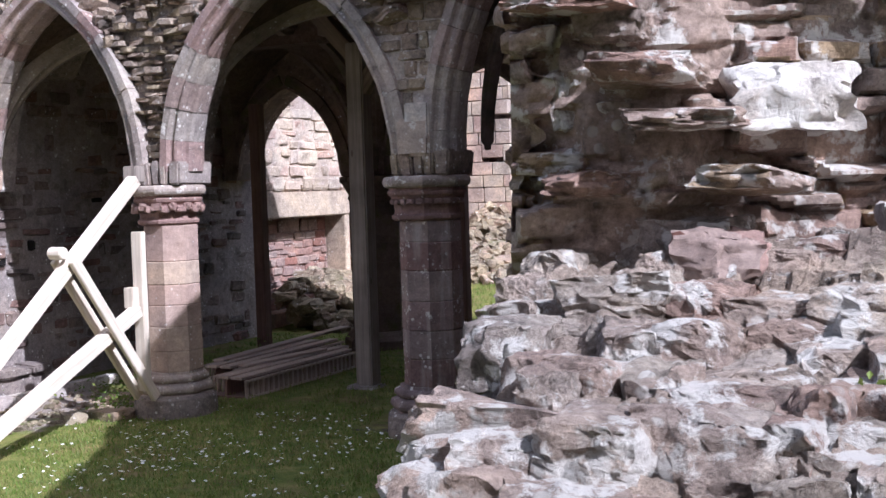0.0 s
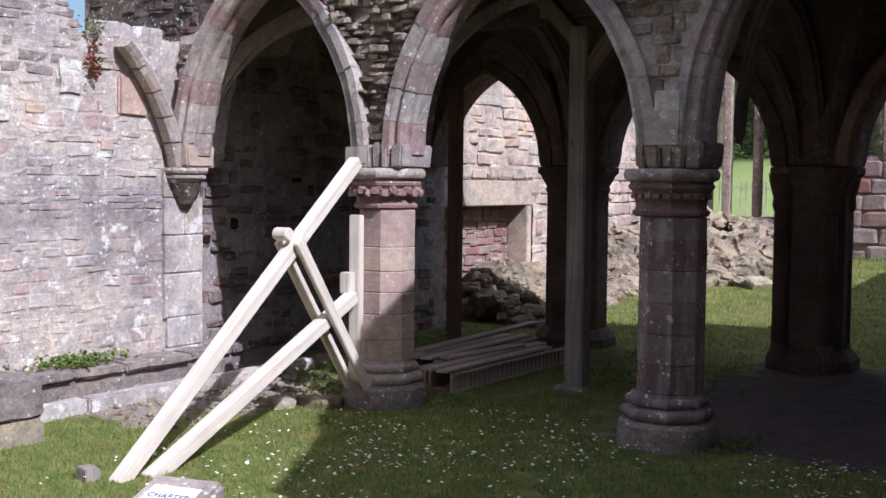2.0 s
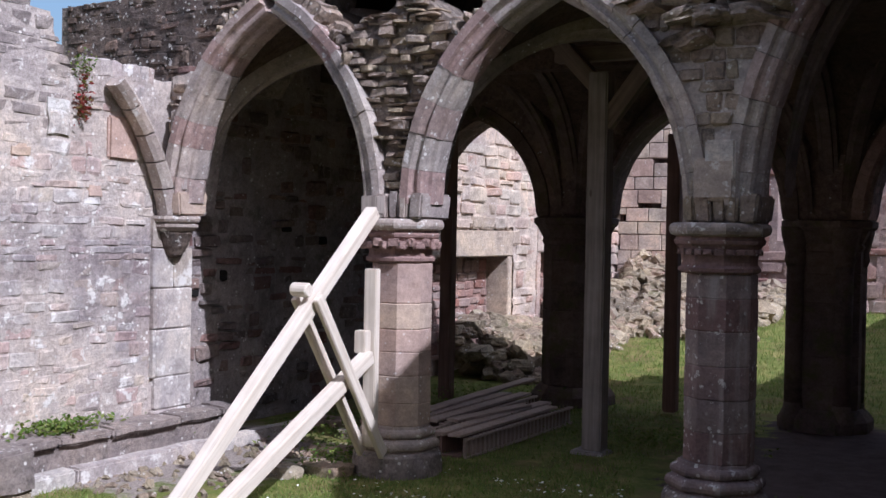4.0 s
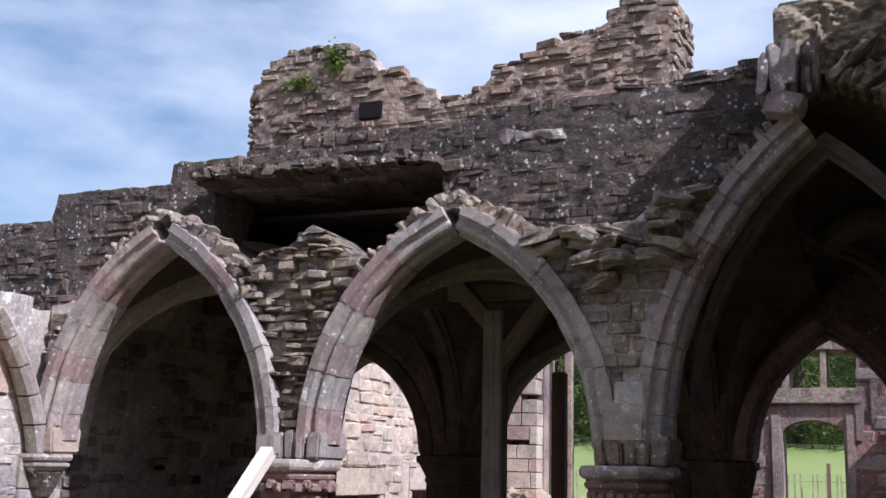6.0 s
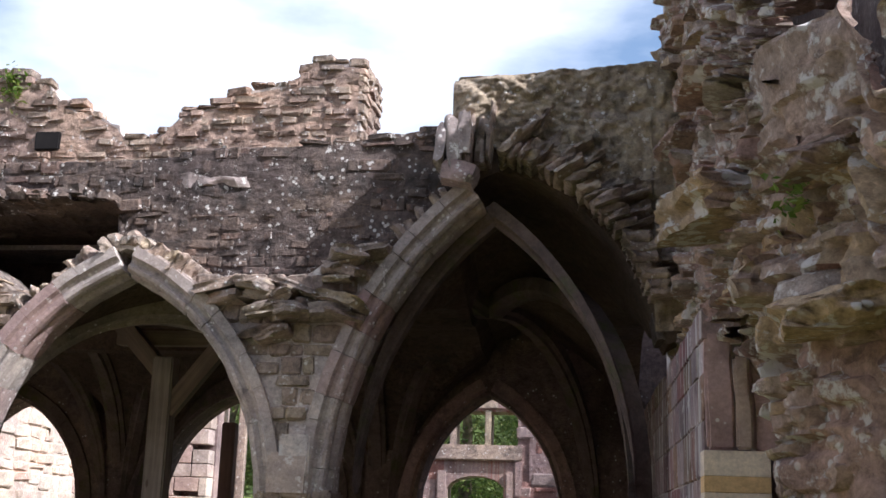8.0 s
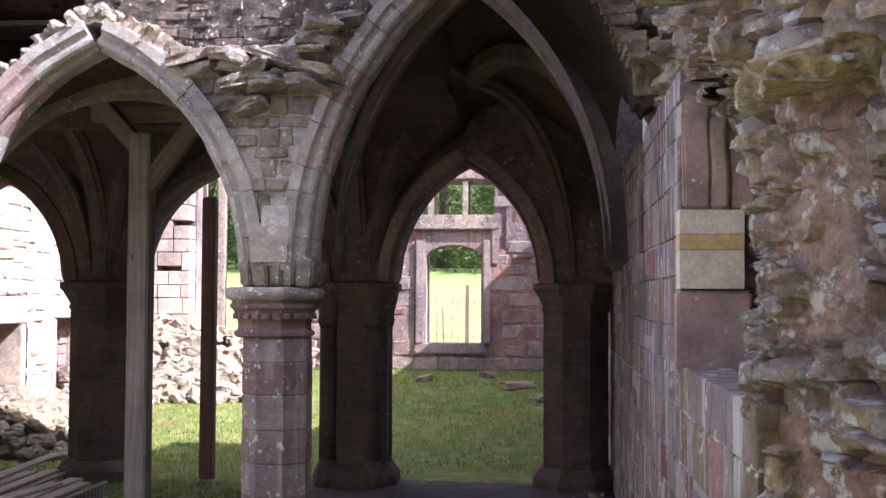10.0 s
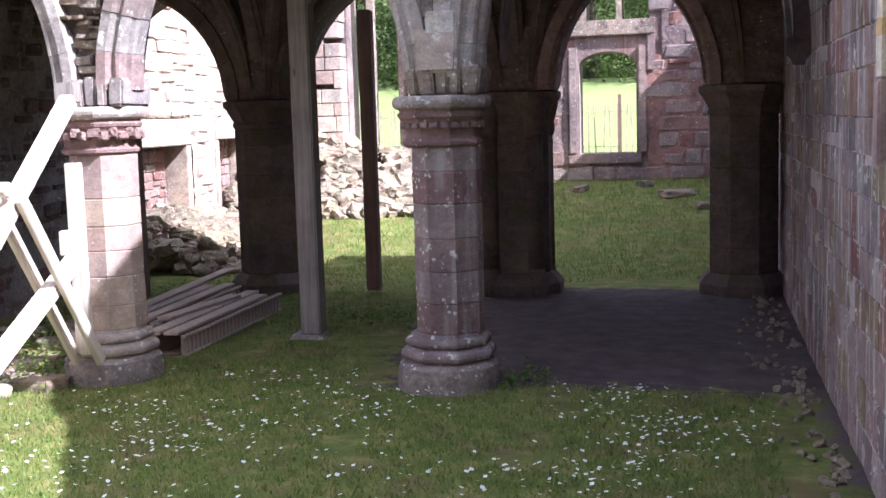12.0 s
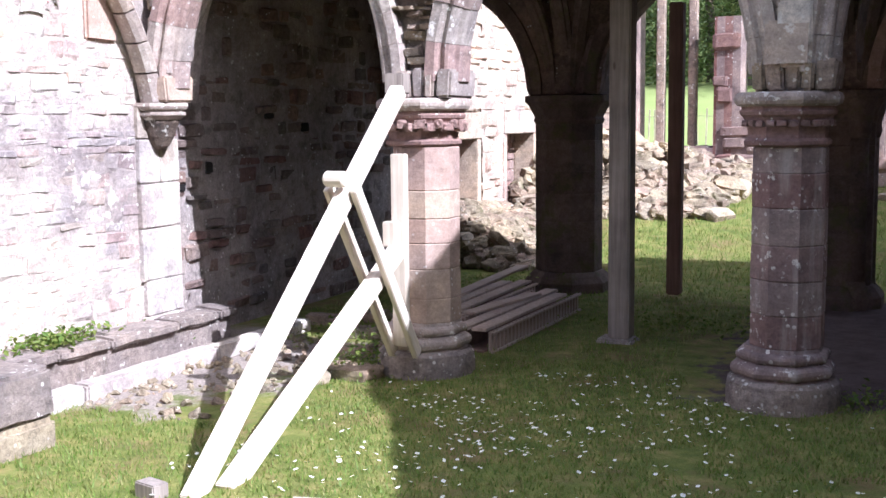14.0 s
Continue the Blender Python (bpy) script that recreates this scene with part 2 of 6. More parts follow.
M_NEWWOOD = wood("pale_sawn_timber", (0.74, 0.66, 0.57), (0.58, 0.48, 0.39), 0.25)
M_GREYWOOD = wood("silvered_timber", (0.36, 0.31, 0.28), (0.2, 0.165, 0.15), 0.5)
M_REDWOOD = wood("reddish_timber", (0.22, 0.13, 0.105), (0.12, 0.07, 0.06), 0.5)
M_KNEE = wood("brown_knee_timber", (0.27, 0.2, 0.165), (0.15, 0.105, 0.085), 0.5)
M_SLAT = wood("brown_slat_timber", (0.50, 0.40, 0.34), (0.34, 0.26, 0.21), 0.4)


def plain(name, colour, rough=0.8, var=0.35, scale=8.0, bump=0.0):
    m, n, l, b = nodes_of(name)
    pos = n.new("ShaderNodeNewGeometry").outputs["Position"]
    f = noise_node(n, l, pos, scale, 5, 0.6)
    lo, hi = tuple(c * (1 - var) for c in colour), tuple(min(1, c * (1 + var)) for c in colour)
    l.new(ramp_node(n, l, f, [(0.3, lo), (0.7, hi)]), b.inputs["Base Color"])
    b.inputs["Roughness"].default_value = rough
    b.inputs["Specular IOR Level"].default_value = 0.3
    if bump:
        bump_node(n, l, f, bump, 0.02, b)
    return m


def leaf(name, colours, trans=0.35):
    m, n, l, b = nodes_of(name)
    col = ramp_node(n, l, piece_random(n, l), [((i + 0.5) / len(colours), c) for i, c in enumerate(colours)])
    l.new(col, b.inputs["Base Color"])
    b.inputs["Roughness"].default_value = 0.6
    t = n.new("ShaderNodeBsdfTranslucent")
    l.new(col, t.inputs["Color"])
    mx = n.new("ShaderNodeMixShader")
    mx.inputs["Fac"].default_value = trans
    l.new(b.outputs["BSDF"], mx.inputs[1])
    l.new(t.outputs["BSDF"], mx.inputs[2])
    l.new(mx.outputs["Shader"], n["Material Output"].inputs["Surface"])
    return m


M_GRASS = leaf("grass_blade", [(0.145, 0.23, 0.04), (0.20, 0.285, 0.055), (0.11, 0.18, 0.03), (0.36, 0.32, 0.12), (0.19, 0.265, 0.05), (0.26, 0.26, 0.08)], 0.4)
M_WEED = leaf("weed_leaf", [(0.09, 0.16, 0.02), (0.14, 0.2, 0.03), (0.2, 0.24, 0.05)], 0.4)
M_REDLEAF = leaf("red_leaf", [(0.30, 0.03, 0.03), (0.22, 0.05, 0.03), (0.16, 0.14, 0.04)], 0.3)
M_TREE = leaf("tree_leaf", [(0.08, 0.12, 0.03), (0.12, 0.17, 0.04), (0.06, 0.09, 0.025), (0.2, 0.21, 0.07), (0.1, 0.14, 0.03)], 0.45)
M_BARK = plain("tree_bark", (0.12, 0.095, 0.07), 0.9, 0.4, 6.0, 0.5)
M_PETAL = plain("daisy_petal", (0.85, 0.85, 0.82), 0.7, 0.04)
M_POLLEN = plain("daisy_centre", (0.7, 0.5, 0.05), 0.8, 0.1)
M_IRON = plain("weathered_pales", (0.42, 0.37, 0.26), 0.8, 0.3)
M_PLATE = plain("white_enamel_plate", (0.82, 0.82, 0.84), 0.4, 0.03)
M_BLUE = plain("blue_lettering", (0.02, 0.07, 0.22), 0.5, 0.05)

# near black that paints the shade inside small holes
M_HOLE = plain("hole_shade_black", (0.012, 0.01, 0.01), 1.0)


def ground_material():
    m, n, l, b = nodes_of("grass_and_earth")
    pos = n.new("ShaderNodeNewGeometry").outputs["Position"]
    big, mid, fine = noise_node(n, l, pos, 0.8, 5, 0.6), noise_node(n, l, pos, 5.0, 6, 0.65), noise_node(n, l, pos, 60.0, 5, 0.7)
    grass = ramp_node(n, l, mid, [(0.3, (0.09, 0.12, 0.03)), (0.5, (0.165, 0.19, 0.05)), (0.72, (0.33, 0.27, 0.11))])
    grass = mix_node(n, l, 0.5, grass, ramp_node(n, l, fine, [(0.3, (0.5, 0.5, 0.45)), (0.7, (1.3, 1.3, 1.2))]), "MULTIPLY")
    earth = ramp_node(n, l, mid, [(0.3, (0.075, 0.055, 0.055)), (0.7, (0.15, 0.112, 0.108))])
    earth = mix_node(n, l, 0.5, earth, ramp_node(n, l, fine, [(0.3, (0.6, 0.6, 0.6)), (0.7, (1.3, 1.3, 1.3))]), "MULTIPLY")
    gravel = ramp_node(n, l, fine, [(0.3, (0.16, 0.13, 0.115)), (0.7, (0.42, 0.36, 0.32))])
    sep = n.new("ShaderNodeSeparateXYZ")
    l.new(pos, sep.inputs["Vector"])
    X, Y = sep.outputs["X"], sep.outputs["Y"]
    wob = math_node(n, l, "MULTIPLY", math_node(n, l, "SUBTRACT", big, 0.5), 2.2)
    wob2 = math_node(n, l, "MULTIPLY", math_node(n, l, "SUBTRACT", mid, 0.5), 1.4)
    # trodden earth under the vault and through the east bay
    ax = math_node(n, l, "SUBTRACT", X, math_node(n, l, "ADD", -1.0, math_node(n, l, "ADD", wob, wob2)))
    ay = math_node(n, l, "SUBTRACT", Y, math_node(n, l, "ADD", -0.55, math_node(n, l, "MULTIPLY", wob2, 1.0)))
    by = math_node(n, l, "SUBTRACT", 4.55, math_node(n, l, "ADD", Y, math_node(n, l, "MULTIPLY", wob2, 0.5)))
    e1 = math_node(n, l, "MINIMUM", math_node(n, l, "MINIMUM", ax, ay), by)
    # bare strip along the foot of the east wall
    sx = math_node(n, l, "SUBTRACT", math_node(n, l, "ADD", X, math_node(n, l, "MULTIPLY", wob2, 0.6)), 1.75)
    sy = math_node(n, l, "MINIMUM", math_node(n, l, "SUBTRACT", 4.6, Y), math_node(n, l, "ADD", Y, 3.2))
    e2 = math_node(n, l, "MINIMUM", sx, sy)
    ef = ramp_node(n, l, math_node(n, l, "MAXIMUM", e1, e2), [(0.42, (0, 0, 0)), (0.60, (1, 1, 1))])
    gx = math_node(n, l, "SUBTRACT", math_node(n, l, "ADD", -2.75, math_node(n, l, "ADD", wob, wob2)), X)
    gy = math_node(n, l, "SUBTRACT", math_node(n, l, "ADD", 1.2, wob), Y)
    gz = math_node(n, l, "ADD", math_node(n, l, "ADD", Y, 2.1), wob2)
    gf = ramp_node(n, l, math_node(n, l, "MINIMUM", math_node(n, l, "MINIMUM", gx, gy), gz), [(0.3, (0, 0, 0)), (0.6, (1, 1, 1))])
    far = ramp_node(n, l, math_node(n, l, "MULTIPLY", math_node(n, l, "SUBTRACT", Y, 11.0), 0.2), [(0.0, (0, 0, 0)), (0.6, (1, 1, 1))])
    grass = mix_node(n, l, far, grass, mix_node(n, l, big, (0.20, 0.265, 0.075), (0.29, 0.33, 0.13)))
    # brown worn patches in the turf
    worn = ramp_node(n, l, noise_node(n, l, pos, 1.9, 6, 0.7), [(0.50, (0, 0, 0)), (0.64, (1, 1, 1))])
    worn = mix_node(n, l, far, worn, (0, 0, 0))
    col = mix_node(n, l, math_node(n, l, "MULTIPLY", worn, 0.7), grass, (0.20, 0.135, 0.07))
    col = mix_node(n, l, gf, col, gravel)
    col = mix_node(n, l, ef, col, earth)
    l.new(col, b.inputs["Base Color"])
    b.inputs["Roughness"].default_value = 0.95
    b.inputs["Specular IOR Level"].default_value = 0.15
    bump_node(n, l, math_node(n, l, "ADD", mid, math_node(n, l, "MULTIPLY", fine, 0.5)), 0.8, 0.03, b)
    return m


M_GROUND = ground_material()


# ---- building helpers ----
def mesh_from(name, verts, faces, mat, smooth=False):
    me = bpy.data.meshes.new(name)
    me.from_pydata([tuple(v) for v in verts], [], [tuple(f) for f in faces])
    me.materials.append(mat)
    if smooth:
        me.polygons.foreach_set("use_smooth", [True] * len(me.polygons))
    me.update()
    return me


def child(name, me, parent, label="", m=None):
    ob = new(name, me)
    ob.parent = parent
    if m is not None:
        ob.matrix_basis = m
    if label:
        ob["label"] = label
    return ob


def part(name, bm, mat, parent, label="", smooth=False):
    me = bpy.data.meshes.new(name)
    bm.normal_update()
    bm.to_mesh(me)
    bm.free()
    me.materials.append(mat)
    if smooth:
        me.polygons.foreach_set("use_smooth", [True] * len(me.polygons))
    return child(name, me, parent, label)


def thing(name, label, category, group="", kind="", at=(0, 0, 0)):
    ob = new(name)
    ob.empty_display_size = 0.1
    ob.location = at
    return tagged(ob, label, category, group, kind)


def chamfered(rng, chamfer, jitter, cells=0):
    """Vertices and faces of a worn block in a unit cube."""
    bm = bmesh.new()
    bmesh.ops.create_cube(bm, size=1.0)
    if cells:
        bmesh.ops.subdivide_edges(bm, edges=bm.edges[:], cuts=cells, use_grid_fill=True)
        off = Vector((rng.random() * 50, rng.random() * 50, rng.random() * 50))
        for v in bm.verts:
            d = v.co.normalized()
            q = v.co.lerp(d * 0.62, 0.10)
            v.co = q + noise.noise_vector(q * 2.2 + off) * jitter * 0.8
        for _ in range(9):
            nn = Vector((rng.gauss(0, 1), rng.gauss(0, 1), rng.gauss(0, 1))).normalized()
            reach = rng.uniform(0.40, 0.60) * (abs(nn.x) + abs(nn.y) + abs(nn.z)) ** 0.55
            for v in bm.verts:
                over = v.co.dot(nn) - reach
                if over > 0:
                    v.co -= nn * over
        for v in bm.verts:
            v.co += noise.noise_vector(v.co * 7 + off) * jitter * chamfer * 0.55 + noise.noise_vector(v.co * 13 + off) * jitter * 0.2 + noise.noise_vector(v.co * 27 + off) * jitter * 0.12
    else:
        bmesh.ops.bevel(bm, geom=bm.edges[:], offset=chamfer, segments=1, affect="EDGES")
        for v in bm.verts:
            v.co += Vector((rng.uniform(-1, 1), rng.uniform(-1, 1), rng.uniform(-1, 1))) * jitter
    bm.normal_update()
    out = [v.co.copy() for v in bm.verts], [[v.index for v in f.verts] for f in bm.faces]
    bm.free()
    return out


_rng = random.Random(7)
SHAPES = {
    "rough": [chamfered(_rng, 0.13, 0.075) for _ in range(14)],
    "ashlar": [chamfered(_rng, 0.035, 0.008) for _ in range(6)],
    "boulder": [chamfered(_rng, 0.5, 0.17, 11) for _ in range(12)],
    "slab": [chamfered(_rng, 0.7, 0.16, 4) for _ in range(14)],
}
_cache = {}


def block_mesh(kind, i, mat, name):
    key = (kind, i, mat.name)
    if key not in _cache:
        v, f = SHAPES[kind][i]
        _cache[key] = mesh_from(name, v, f, mat)
        if kind in ("boulder", "slab"):
            crisp(_cache[key])
    return _cache[key]


def crisp(me):
    """Rounded where the surface turns gently, sharp at the breaks."""
    me.polygons.foreach_set("use_smooth", [True] * len(me.polygons))
    me.set_sharp_from_angle(angle=radians(32))


class Pile:
    """Collects blocks; the first ones become parts, those past the limit one joined part."""

    def __init__(self, parent, mat, kind, name, limit=300):
        self.parent, self.mat, self.kind, self.name, self.limit, self.n = parent, mat, kind, name, limit, 0
        self.v, self.f, self.rng = [], [], random.Random(len(_cache) + 11)

    def add(self, m, near=True):
        i = self.rng.randrange(len(SHAPES[self.kind]))
        if near and self.n < self.limit:
            child(self.name, block_mesh(self.kind, i, self.mat, self.name), self.parent, "", m)
            self.n += 1
        else:
            v, f = SHAPES[self.kind][i]
            o = len(self.v)
            self.v += [m @ q for q in v]
            self.f += [[o + k for k in face] for face in f]

    def done(self):
        if self.v:
            ob = child(self.name + "_rest", mesh_from(self.name, self.v, self.f, self.mat), self.parent)
            ob["kind"] = "stuff"


def basis(c, u, v, w, size):
    m = Matrix((u * size[0], v * size[1], w * size[2])).transposed().to_4x4()
    m.translation = c
    return m


def masonry(parent, mat, o, u, n, u0, u1, z0, z1, course, length, depth=0.14, proud=0.02, joint=0.012, keep=None, near=None, kind="rough", name="stone", limit=300, seed=1, rough=1.0, bury=1.0, share=1.0):
    """Courses of single blocks on a face through o, along u, looking to n."""
    rng = random.Random(seed)
    u, n, up = Vector(u).normalized(), Vector(n).normalized(), Vector((0, 0, 1))
    o = Vector(o)
    pile = Pile(parent, mat, kind, name, limit)
    z = z0
    while z < z1:
        h = rng.uniform(*course)
        a = u0 - rng.uniform(0, length[1])
        while a < u1:
            w = rng.uniform(*length)
            lo, hi = max(a, u0), min(a + w, u1)
            a += w
            if hi - lo < 0.04:
                continue
            hh, zz = h, z
            if rng.random() < 0.22 * rough:
                hh = h * rng.uniform(0.45, 0.8)
                zz = z + rng.choice((0, h - hh))
            c, zc = (lo + hi) / 2, zz + hh / 2
            if rng.random() > share:
                continue
            if keep and not (keep(c, zc) and keep(lo + 0.02, zc) and keep(hi - 0.02, zc)):
                continue
            p = proud * rng.uniform(-0.6, 1.0) * rough
            tilt = Matrix.Rotation(rng.uniform(-0.05, 0.05) * rough, 3, n) @ Matrix.Rotation(rng.uniform(-0.06, 0.06) * rough, 3, up)
            m = basis(o + u * c + up * zc + n * (p - depth / 2 + proud * bury), tilt @ u, tilt @ n, tilt @ up, (hi - lo - joint, depth, hh - joint))
            pile.add(m, near(c, zc) if near else True)
        z += h
    pile.done()


def extrude_yz(name, outline, x0, x1, mat, parent=None, label=""):
    """A solid from an outline in (y, z), between x0 and x1."""
    k = len(outline)
    v = [(x0, y, z) for y, z in outline] + [(x1, y, z) for y, z in outline]
    f = [list(range(k)), list(range(2 * k - 1, k - 1, -1))] + [(i, i + k, (i + 1) % k + k, (i + 1) % k) for i in range(k)]
    me = mesh_from(name, v, f, mat)
    fix_normals(me)
    return child(name, me, parent, label)


def extrude_xz(name, outline, y0, y1, mat, parent=None, label=""):
    k = len(outline)
    v = [(x, y0, z) for x, z in outline] + [(x, y1, z) for x, z in outline]
    f = [list(range(k)), list(range(2 * k - 1, k - 1, -1))] + [(i, i + k, (i + 1) % k + k, (i + 1) % k) for i in range(k)]
    me = mesh_from(name, v, f, mat)
    fix_normals(me)
    return child(name, me, parent, label)


def rough_sheet(name, at, nu, nv, amp, freq, mat, parent, label="", layers=1.0):
    """A torn rubble surface: at(s, t) gives a place and the way it bulges."""
    v, f = [], []
    for j in range(nv + 1):
        for i in range(nu + 1):
            p, w = at(i / nu, j / nv)
            q = Vector((p.x * freq, p.y * freq, p.z * freq * 1.7))
            d = noise.noise(q) + 0.6 * abs(noise.noise(q * 2.3)) + 0.35 * noise.noise(q * 5.1) + 0.2 * noise.noise(q * 11)
            step = noise.cell(Vector((p.x * freq * 1.6, p.y * freq * 1.6, p.z * 11 * layers)))
            v.append(p + w * amp * (d + 0.55 * step))
    for j in range(nv):
        for i in range(nu):
            o = j * (nu + 1) + i
            f.append((o, o + 1, o + nu + 2, o + nu + 1))
    me = mesh_from(name, v, f, mat)
    crisp(me)
    return child(name, me, parent, label)


def torn_sheet(name, at, su, sv, cell, reach, mat, parent, label="", seed=0, show=0.0):
    """A broken wall core: thin bedded stones of uneven depth, drowned here and there in mortar."""
    rng = random.Random(seed)
    nu, nv = int(su / cell), int(sv / cell)
    beds, z = [], 0.0
    while z < sv + 0.2:
        h = rng.choice((0.03, 0.04, 0.05, 0.07, 0.10))
        stones, a = [], -0.1
        while a < su + 0.3:
            w = rng.uniform(0.06, 0.26)
            stones.append((a, a + w, rng.random() ** 1.5, rng.uniform(-0.5, 0.5)))
            a += w
        beds.append((z, z + h, stones))
        z += h
    v, f = [], []
    for j in range(nv + 1):
        for i in range(nu + 1):
            p, w = at(i / nu, j / nv)
            a, b = i * cell, j * cell
            a += 0.035 * noise.noise(Vector((a * 9, b * 9, seed)))
            b += 0.05 * noise.noise(Vector((a * 3.1, b * 4, seed + 5))) + 0.018 * noise.noise(Vector((a * 13, b * 13, seed + 9)))
            d = 0.0
            for z0, z1, stones in beds:
                if z0 <= b < z1:
                    for s0, s1, deep, lean in stones:
                        if s0 <= a < s1:
                            edge = min((a - s0) / 0.02, (s1 - a) / 0.02, (b - z0) / 0.011, (z1 - b) / 0.011, 1.0)
                            d = (deep + 0.4 * lean * (a - s0) / (s1 - s0)) * (0.25 + 0.75 * max(0.0, edge) ** 0.5)
                    break
            q = Vector((a * 3.0, b * 3.6, seed + 2.5))
            mask = min(1.0, max(0.0, 0.62 + show + 1.5 * noise.noise(q)))
            fbm = noise.noise(q * 0.7) * 0.8 + 0.4 * noise.noise(q * 2.7) + 0.22 * noise.noise(q * 6.5) + 0.12 * noise.noise(q * 15)
            v.append(p + w * reach * (d * mask + 0.4 * (1 - mask) + 0.3 * fbm))
    for j in range(nv):
        for i in range(nu):
            o = j * (nu + 1) + i
            f.append((o, o + 1, o + nu + 2, o + nu + 1))
    me = mesh_from(name, v, f, mat)
    crisp(me)
    return child(name, me, parent, label)


def mortar_skin(name, at, nu, nv, amp, mat, parent, label="", seed=0, freq=3.2, bias=0.0):
    """Smeared mortar and crust that drowns the stones of a face here and there."""
    v, f = [], []
    for j in range(nv + 1):
        for i in range(nu + 1):
            p, w = at(i / nu, j / nv)
            q = Vector((p.x * freq, p.y * freq, p.z * freq * 1.3)) + Vector((seed * 3.7, seed, 0))
            d = noise.noise(q * 0.5) * 0.9 + noise.noise(q) * 0.8 + 0.5 * noise.noise(q * 2.3) + 0.35 * noise.noise(q * 5.3) + 0.25 * noise.noise(q * 11.7)
            v.append(p + w * amp * (d + bias))
    for j in range(nv):
        for i in range(nu):
            o = j * (nu + 1) + i
            f.append((o, o + 1, o + nu + 2, o + nu + 1))
    return child(name, mesh_from(name, v, f, mat, True), parent, label)


def fix_normals(me):
    bm = bmesh.new()
    bm.from_mesh(me)
    bmesh.ops.triangulate(bm, faces=[f for f in bm.faces if len(f.verts) > 4])
    bmesh.ops.recalc_face_normals(bm, faces=bm.faces[:])
    bm.to_mesh(me)
    bm.free()


def box(bm, x0, x1, y0, y1, z0, z1, bev=0.0):
    r = bmesh.ops.create_cube(bm, size=1.0)
    for v in r["verts"]:
        v.co = Vector(((x0 + x1) / 2 + v.co.x * (x1 - x0), (y0 + y1) / 2 + v.co.y * (y1 - y0), (z0 + z1) / 2 + v.co.z * (z1 - z0)))
    if bev:
        es = list({e for v in r["verts"] for e in v.link_edges})
        bmesh.ops.bevel(bm, geom=es, offset=bev, segments=2, affect="EDGES")


def lathe(profile, sides, turn=0.0):
    """A turned solid from (radius, height) pairs, closed at both ends."""
    bm = bmesh.new()
    rings = []
    for r, z in profile:
        rings.append([bm.verts.new((r * math.cos(2 * math.pi * (i + turn) / sides), r * math.sin(2 * math.pi * (i + turn) / sides), z)) for i in range(sides)])
    for a, b in zip(rings, rings[1:]):
        for i in range(sides):
            bm.faces.new((a[i], a[(i + 1) % sides], b[(i + 1) % sides], b[i]))
    bm.faces.new(list(reversed(rings[0])))
    bm.faces.new(rings[-1])
    return bm


def beam(name, p0, p1, w, h, mat, parent, label="", roll=0.0, bev=0.006):
    """A squared timber from p0 to p1; its own z runs along it."""
    p0, p1 = Vector(p0), Vector(p1)
    d = p1 - p0
    bm = bmesh.new()
    box(bm, -w / 2, w / 2, -h / 2, h / 2, 0, d.length, bev)
    ob = part(name, bm, mat, parent, label)
    q = d.to_track_quat("Z", "Y").to_matrix().to_4x4()
    ob.matrix_basis = Matrix.Translation(p0 - (parent.location if parent else Vector())) @ q @ Matrix.Rotation(roll, 4, "Z")
    return ob


def arch_curve(x0, x1, zs, rise):
    """The right-hand radius and a height function of a pointed arch."""
    a, c = (x1 - x0) / 2, (x0 + x1) / 2
    R = (a * a + rise * rise) / (2 * a)

    def height(x, grow=0.0):
        d = abs(x - c) + (R - a)
        s = (R + grow) ** 2 - d * d
        return zs + math.sqrt(s) if s > 0 else None
    return R, c, a, height


def ragged(x, amp, freq, seed):
    return amp * (noise.noise(Vector((x * freq, seed * 7.3, 0.5))) + 0.6 * noise.noise(Vector((x * freq * 2.7, seed * 3.1, 4.5))))


def leafy(bm_v, bm_f, rng, c, spread, count, size, droop=0.0):
    """Appends small bent leaves round c to the lists."""
    for _ in range(count):
        p = Vector(c) + Vector((rng.gauss(0, spread[0]), rng.gauss(0, spread[1]), rng.gauss(0, spread[2])))
        q = Euler((rng.uniform(-1, 1), rng.uniform(-1, 1), rng.uniform(0, 6.3))).to_matrix()
        s = size * rng.uniform(0.6, 1.4)
        o = len(bm_v)
        bm_v += [p + q @ Vector(k) * s for k in ((0, -0.5, 0), (0.3, 0, 0.08), (0, 0.6, -0.05), (-0.3, 0, 0.08))]
        bm_f += [(o, o + 1, o + 2), (o, o + 2, o + 3)]

# ---- the ground ----
def smooth01(t):
    t = max(0.0, min(1.0, t))
    return t * t * (3 - 2 * t)


def ground_z(x, y):
    z = 0.63 * smooth01((y - 4.6) / 6.2) + 0.15 * smooth01((y - 12) / 4)
    z += 0.02 * noise.noise(Vector((x * 0.7, y * 0.7, 0)))
    z += 0.10 * smooth01((-3.6 - y) / 2.5)
    z += 2.0 * smooth01((y - 16) / 16)
    return z


def axis_steps(fine0, fine1, step, far):
    s = list(np.arange(fine0, fine1 + 1e-6, step))
    a, d = fine1, step
    while a < far:
        d *= 1.45
        a += d
        s.append(a)
    a, d = fine0, step
    while a > -far:
        d *= 1.45
        a -= d
        s.insert(0, a)
    return s


gx, gy = axis_steps(-6, 5, 0.14, 900), axis_steps(-8, 13, 0.14, 900)
gv = [(x, y, ground_z(x, y)) for y in gy for x in gx]
gf = [(j * len(gx) + i, j * len(gx) + i + 1, (j + 1) * len(gx) + i + 1, (j + 1) * len(gx) + i) for j in range(len(gy) - 1) for i in range(len(gx) - 1)]
ground = new("ground", mesh_from("ground", gv, gf, M_GROUND, True))
tagged(ground, "daisy-dotted turf with bare trodden earth under the vault", "ground", kind="structure")

# ---- columns ----
Z_CAP = 1.84
